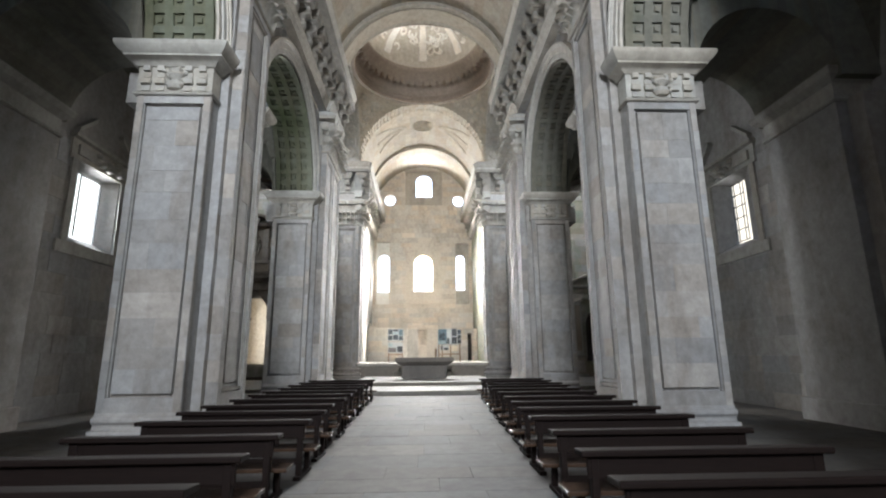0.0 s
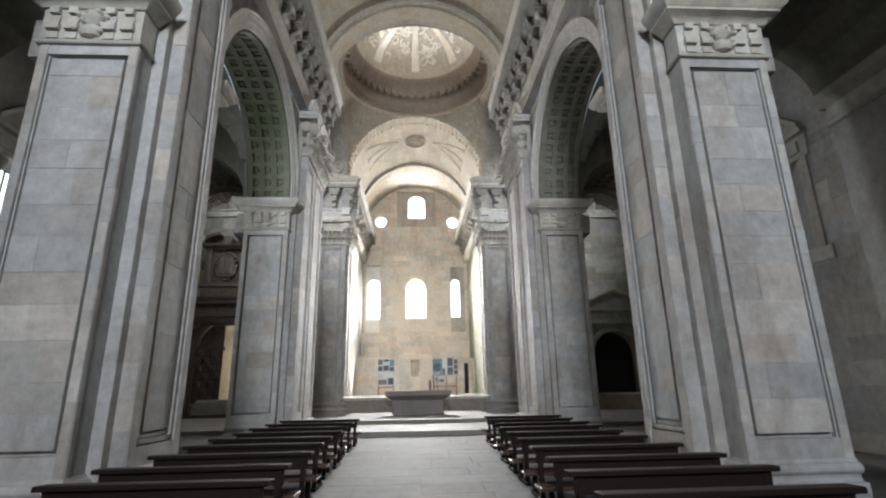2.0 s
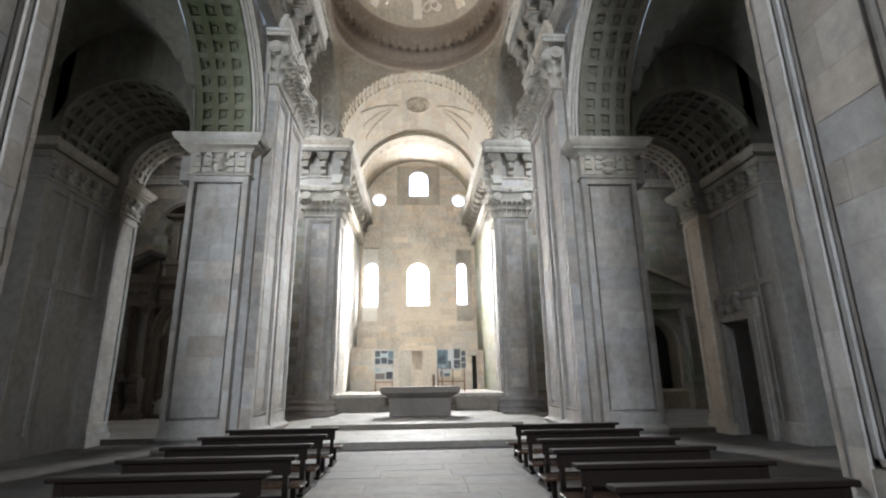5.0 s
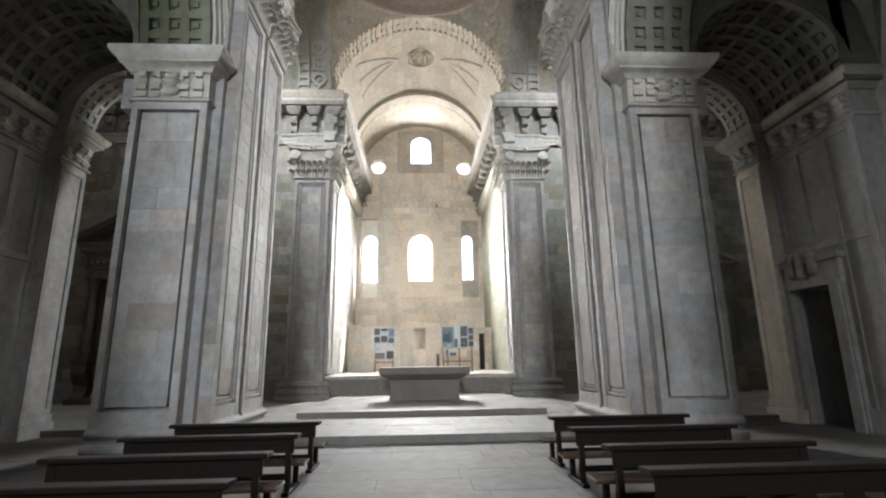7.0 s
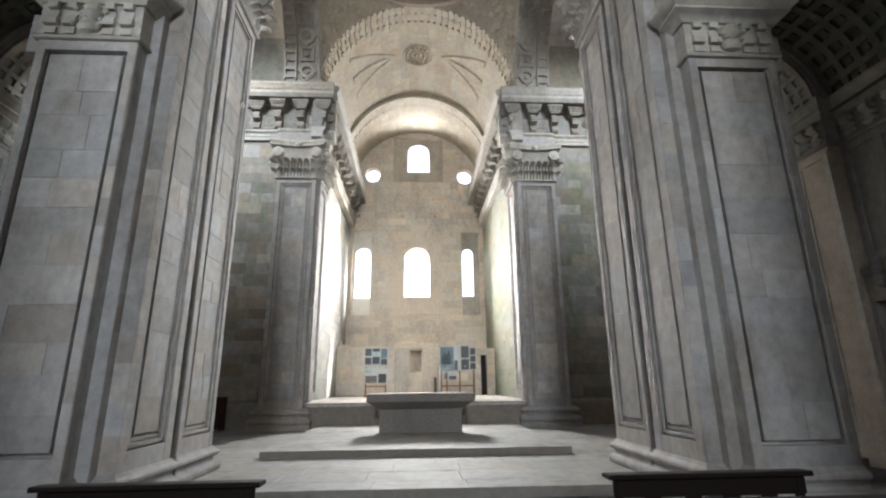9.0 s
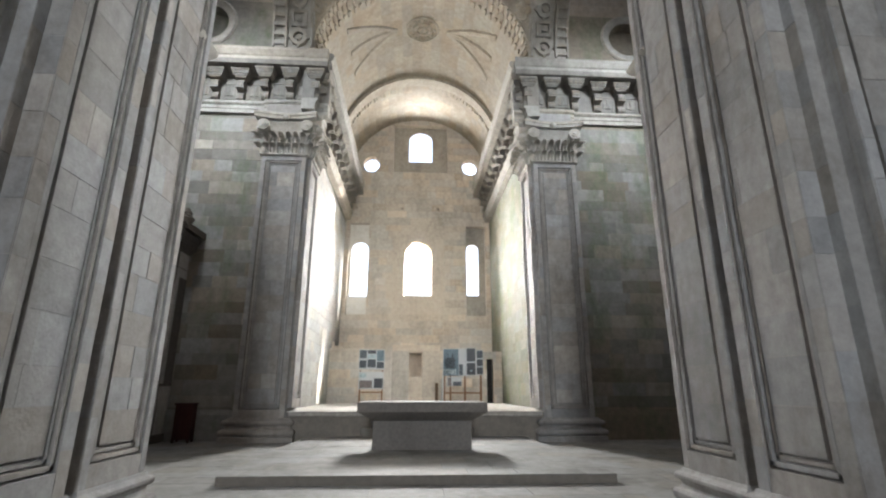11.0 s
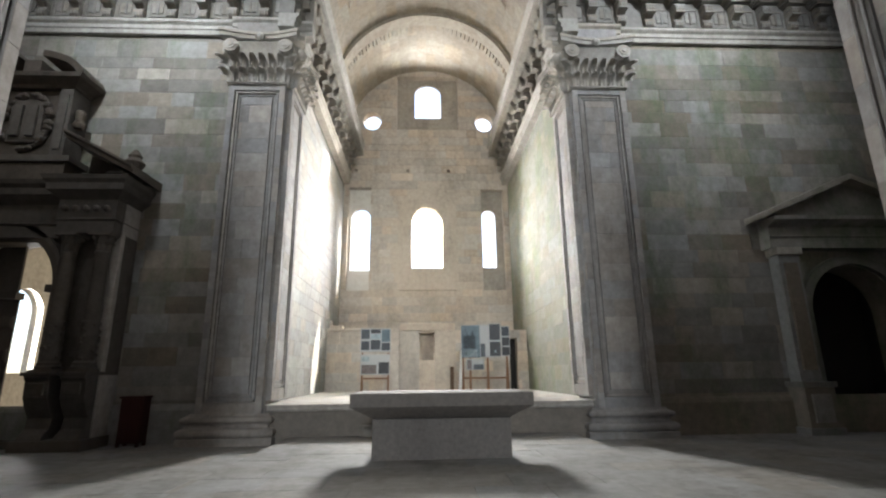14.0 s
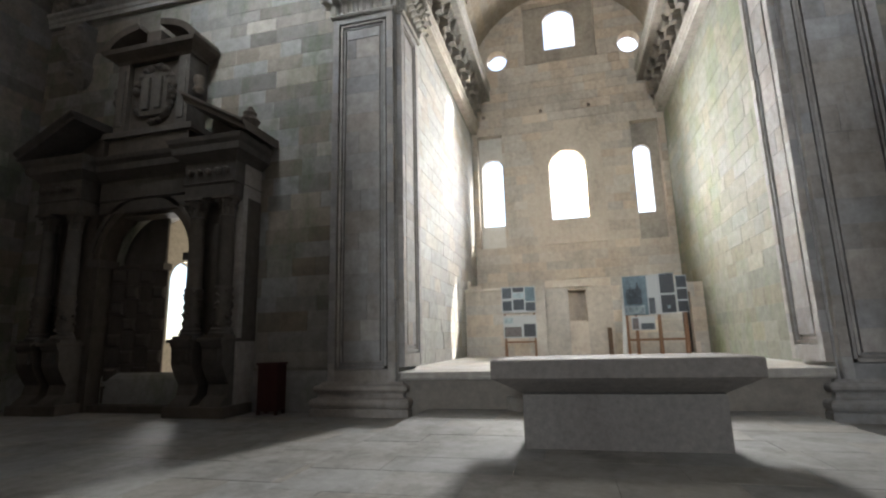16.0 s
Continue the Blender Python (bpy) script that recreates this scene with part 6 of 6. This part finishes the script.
# ---- aisle windows and the south door ----
for s in (-1, 1):
    w = struct(new("window_aisle_" + ("north" if s < 0 else "south")), "splayed aisle window in a carved stone frame", "window")
    b = Build()
    f = s * (XA - 0.06)
    g = s * (XA + 0.02)
    y0, y1 = 13.75, 15.82
    b.box(f, g, y0 - 0.22, y0, 4.75, 7.15)
    b.box(f, g, y1, y1 + 0.22, 4.75, 7.15)
    b.box(f, g, y0 - 0.4, y1 + 0.4, 4.4, 4.75)
    b.box(f, g, y0 - 0.34, y1 + 0.34, 7.15, 7.75)
    b.box(s * (XA - 0.12), g, y0 - 0.1, y1 + 0.1, 7.3, 7.6)
    for i in range(12):
        st = len(b.v)
        b.lathe([(0.03, -0.1), (0.12, -0.04), (0.1, 0.06), (0.03, 0.1)], 8)
        b.turned(Matrix.Translation((s * (XA - 0.12), 15 + 0.55 * math.sin(i * 1.9), 7.28 + 0.03 * i)), st)
    b.loft([[(x, y, z) for x, z in ((s * (XA - 0.2), 7.75), (s * (XA - 0.2), 7.85), (g, 7.9), (g, 7.72))] for y in (y0 - 0.4, y1 + 0.4)])
    for yy, d in ((y0 - 0.3, 1), (y1 + 0.3, -1)):
        b.loft([[(x, yy, z) for x, z in ((s * (XA - 0.18), 7.9), (s * (XA - 0.18), 8.05), (g, 8.05), (g, 7.9))], [(x, yy + d * 0.7, z) for x, z in ((s * (XA - 0.18), 8.5), (s * (XA - 0.18), 8.65), (g, 8.65), (g, 8.5))]])
    b.ob("frame", PALE, w, bevel=0.012)
    b = Build()
    xx = s * (XA + 0.38)
    if s > 0:
        for y in (14.74, 14.88, 15.2, 15.34):
            b.box(xx - 0.012, xx + 0.012, y - 0.01, y + 0.01, 5.06, 7.01)
        for j in range(6):
            z = 5.08 + 1.92 * j / 5
            b.box(xx - 0.014, xx + 0.014, 14.73, 15.35, z - 0.014, z + 0.014)
        b.ob("grille", IRON, w)
    else:
        b.box(xx - 0.02, xx + 0.02, 14.53, 14.56, 5.06, 7.01)
        b.box(xx - 0.02, xx + 0.02, 15.44, 15.47, 5.06, 7.01)
        b.box(xx - 0.02, xx + 0.02, 14.53, 15.47, 6.97, 7.01)
        b.ob("mullion", IRON, w)

d = struct(new("door_south"), "open doorway with a dark sheet for its shade, moulded stone frame and carved top", "door")
b = Build()
XD = 9.38
for y0, y1 in ((19.72, 20.05), (21.3, 21.385)):
    b.box(XD - 0.14, XD + 0.04, y0, y1, 0, 3.3)
    b.box(XD - 0.2, XD + 0.04, y0 + 0.04, y1 - 0.03, 0, 3.25)
b.box(XD - 0.16, XD + 0.04, 19.7, 21.38, 3.2, 3.75)
b.box(XD - 0.24, XD + 0.04, 19.62, 21.38, 3.75, 3.88)
for i in range(14):
    st = len(b.v)
    b.lathe([(0.03, -0.12), (0.13, -0.05), (0.12, 0.06), (0.03, 0.12)], 8)
    b.turned(Matrix.Translation((XD - 0.2, 20.67 + 0.36 * math.sin(i * 2.1), 3.5 + 0.035 * i)), st)
b.ob("frame", GREY, d, bevel=0.012)
# flat dark sheet behind the opening, for the unlit room
b = Build()
b.box(XA + 0.38, XA + 0.44, 20.0, 21.35, 0, 3.25)
b.ob("leaf", UNLIT, d)


# bright overcast distance outside the aisle windows
for s, tone in ((-1, (0.93, 1.0, 0.97)), (1, (1.0, 0.92, 0.78))):
    glow = bpy.data.materials.new("outdoor_haze")
    glow.use_nodes = True
    gn, gl = links(glow)
    em = gn.new("ShaderNodeEmission")
    em.inputs["Color"].default_value, em.inputs["Strength"].default_value = (*tone, 1), 0.5 if s < 0 else 0.28
    gl.new(em.outputs[0], gn["Material Output"].inputs["Surface"])
    b = Build()
    b.face((s * 12.5, 12.0, 3.0), (s * 12.5, 19.5, 3.0), (s * 12.5, 19.5, 9.0), (s * 12.5, 12.0, 9.0))
    struct(b.ob("backdrop_" + ("north" if s < 0 else "south"), glow), "plain bright sky outside the aisle window", "backdrop")

# ---- ashlar, laid last ----
def unit_block(mat):
    b = Build()
    block(b, Vector((0, 0, 0)), X, -Y, 0.0, 1.0, 0.0, 1.0, 1.0, 0.0)
    return b.data("stone", mat)


# how many blocks of each wall are single pieces, lowest and nearest the walk first
SINGLE = {}
for key in CORES.values():
    SINGLE[key] = 210
for s in (-1, 1):
    SINGLE[wall_ch[s]] = 140
    SINGLE[wall_ch[s, "t"]] = 160
UNITS = {}
spots = {}
for k, (parent, mat, o, u, n, blocks) in enumerate(PIECES):
    for j, (a, c, z0, z1, d) in enumerate(blocks):
        p = o + u * ((a + c) / 2) + Z * ((z0 + z1) / 2)
        spots.setdefault(parent, []).append((abs(p.x) + 0.6 * p.z - (0.5 if c - a > 0.3 else 0.0), k, j))
chosen = set()
for parent, found in spots.items():
    small = [q for q in sorted(found)]
    chosen |= {(k, j) for _, k, j in small[:SINGLE.get(parent, 0)]}
for k, (parent, mat, o, u, n, blocks) in enumerate(PIECES):
    b = Build()
    for j, (a, c, z0, z1, d) in enumerate(blocks):
        hole = [cutter for wall, cutter in LATER if wall is parent]
        if (k, j) in chosen and not hole:
            if mat not in UNITS:
                UNITS[mat] = unit_block(mat)
            one = new("stone", UNITS[mat])
            one.matrix_basis = Matrix((
                (u.x * (c - a), -n.x * (d + 0.03), 0, (o + u * a - n * 0.03).x),
                (u.y * (c - a), -n.y * (d + 0.03), 0, (o + u * a - n * 0.03).y),
                (0, 0, z1 - z0, o.z + z0),
                (0, 0, 0, 1)))
            one.parent = parent
        else:
            block(b, o, u, n, a, c, z0, z1, d)
    if b.v:
        rest = b.ob("stones", mat, parent)
        rest["kind"] = "stuff"
        for wall, cutter in LATER:
            if wall is parent:
                cut(rest, cutter)


def slabs(parent, x0, x1, y0, y1, z, seed, mat=SLAB, single=False, name="slabs"):
    """Floor slabs in rows across, with fine joints."""
    rnd = random.Random(seed)
    b = Build()
    unit = Build()
    unit.loft([[(0, 0, -1), (1, 0, -1), (1, 1, -1), (0, 1, -1)], [(0, 0, -0.08), (1, 0, -0.08), (1, 1, -0.08), (0, 1, -0.08)], [(0.003, 0.004, 0), (0.997, 0.004, 0), (0.997, 0.996, 0), (0.003, 0.996, 0)]])
    unit = unit.data("slab", mat)
    y = y0
    while y < y1 - 0.05:
        d = rnd.uniform(0.55, 0.95)
        if y1 - y - d < 0.4:
            d = y1 - y
        x = x0 - rnd.uniform(0, 0.8)
        while x < x1 - 0.02:
            w = rnd.uniform(0.8, 1.7)
            if x1 - x - w < 0.35:
                w = x1 - x
            a, c = max(x, x0), x + w
            top = z + rnd.uniform(-0.003, 0.002)
            k = 0.0018
            if single and abs((a + c) / 2) < 3.6 and 3.0 < y < 31.0:
                one = new("slab", unit)
                one.matrix_basis = Matrix.Translation((a + k, y + k, top)) @ Matrix.Diagonal((c - a - 2 * k, d - 2 * k, 0.05, 1))
                one.parent = parent
                x += w
                continue
            b.loft([[(a + k, y + k, z - 0.05), (c - k, y + k, z - 0.05), (c - k, y + d - k, z - 0.05), (a + k, y + d - k, z - 0.05)], [(a + k, y + k, top - 0.004), (c - k, y + k, top - 0.004), (c - k, y + d - k, top - 0.004), (a + k, y + d - k, top - 0.004)], [(a + k + 0.006, y + k + 0.006, top), (c - k - 0.006, y + k + 0.006, top), (c - k - 0.006, y + d - k - 0.006, top), (a + k + 0.006, y + d - k - 0.006, top)]], caps=True)
            x += w
        y += d
    b.ob(name, mat, parent)["kind"] = "stuff"


slabs(floor_nave, -XA, XA, YW, 20.0, 0.0, 1, SLAB, True)
slabs(floor_nave, -XA, -XI, 20.0, 22.0, 0.0, 2)
slabs(floor_nave, XI, XA, 20.0, 22.0, 0.0, 3)
slabs(floor_cross, -XI, XI, 20.0, 23.4, FLOOR1, 4, PAVE)
slabs(floor_cross, -XT, -3.4, 22.0, YE, FLOOR1, 5, PAVE)
slabs(floor_cross, 3.4, XT, 22.0, YE, FLOOR1, 6, PAVE)
slabs(platform, -3.4, 3.4, 23.4, 30.5, FLOOR2, 7, PAVE, True)
# lightest stone here, in place of sunlight on the chancel floor
slabs(floor_chancel, -XCH, XCH, 30.62, YEND, FLOOR3, 8, LIGHTST)
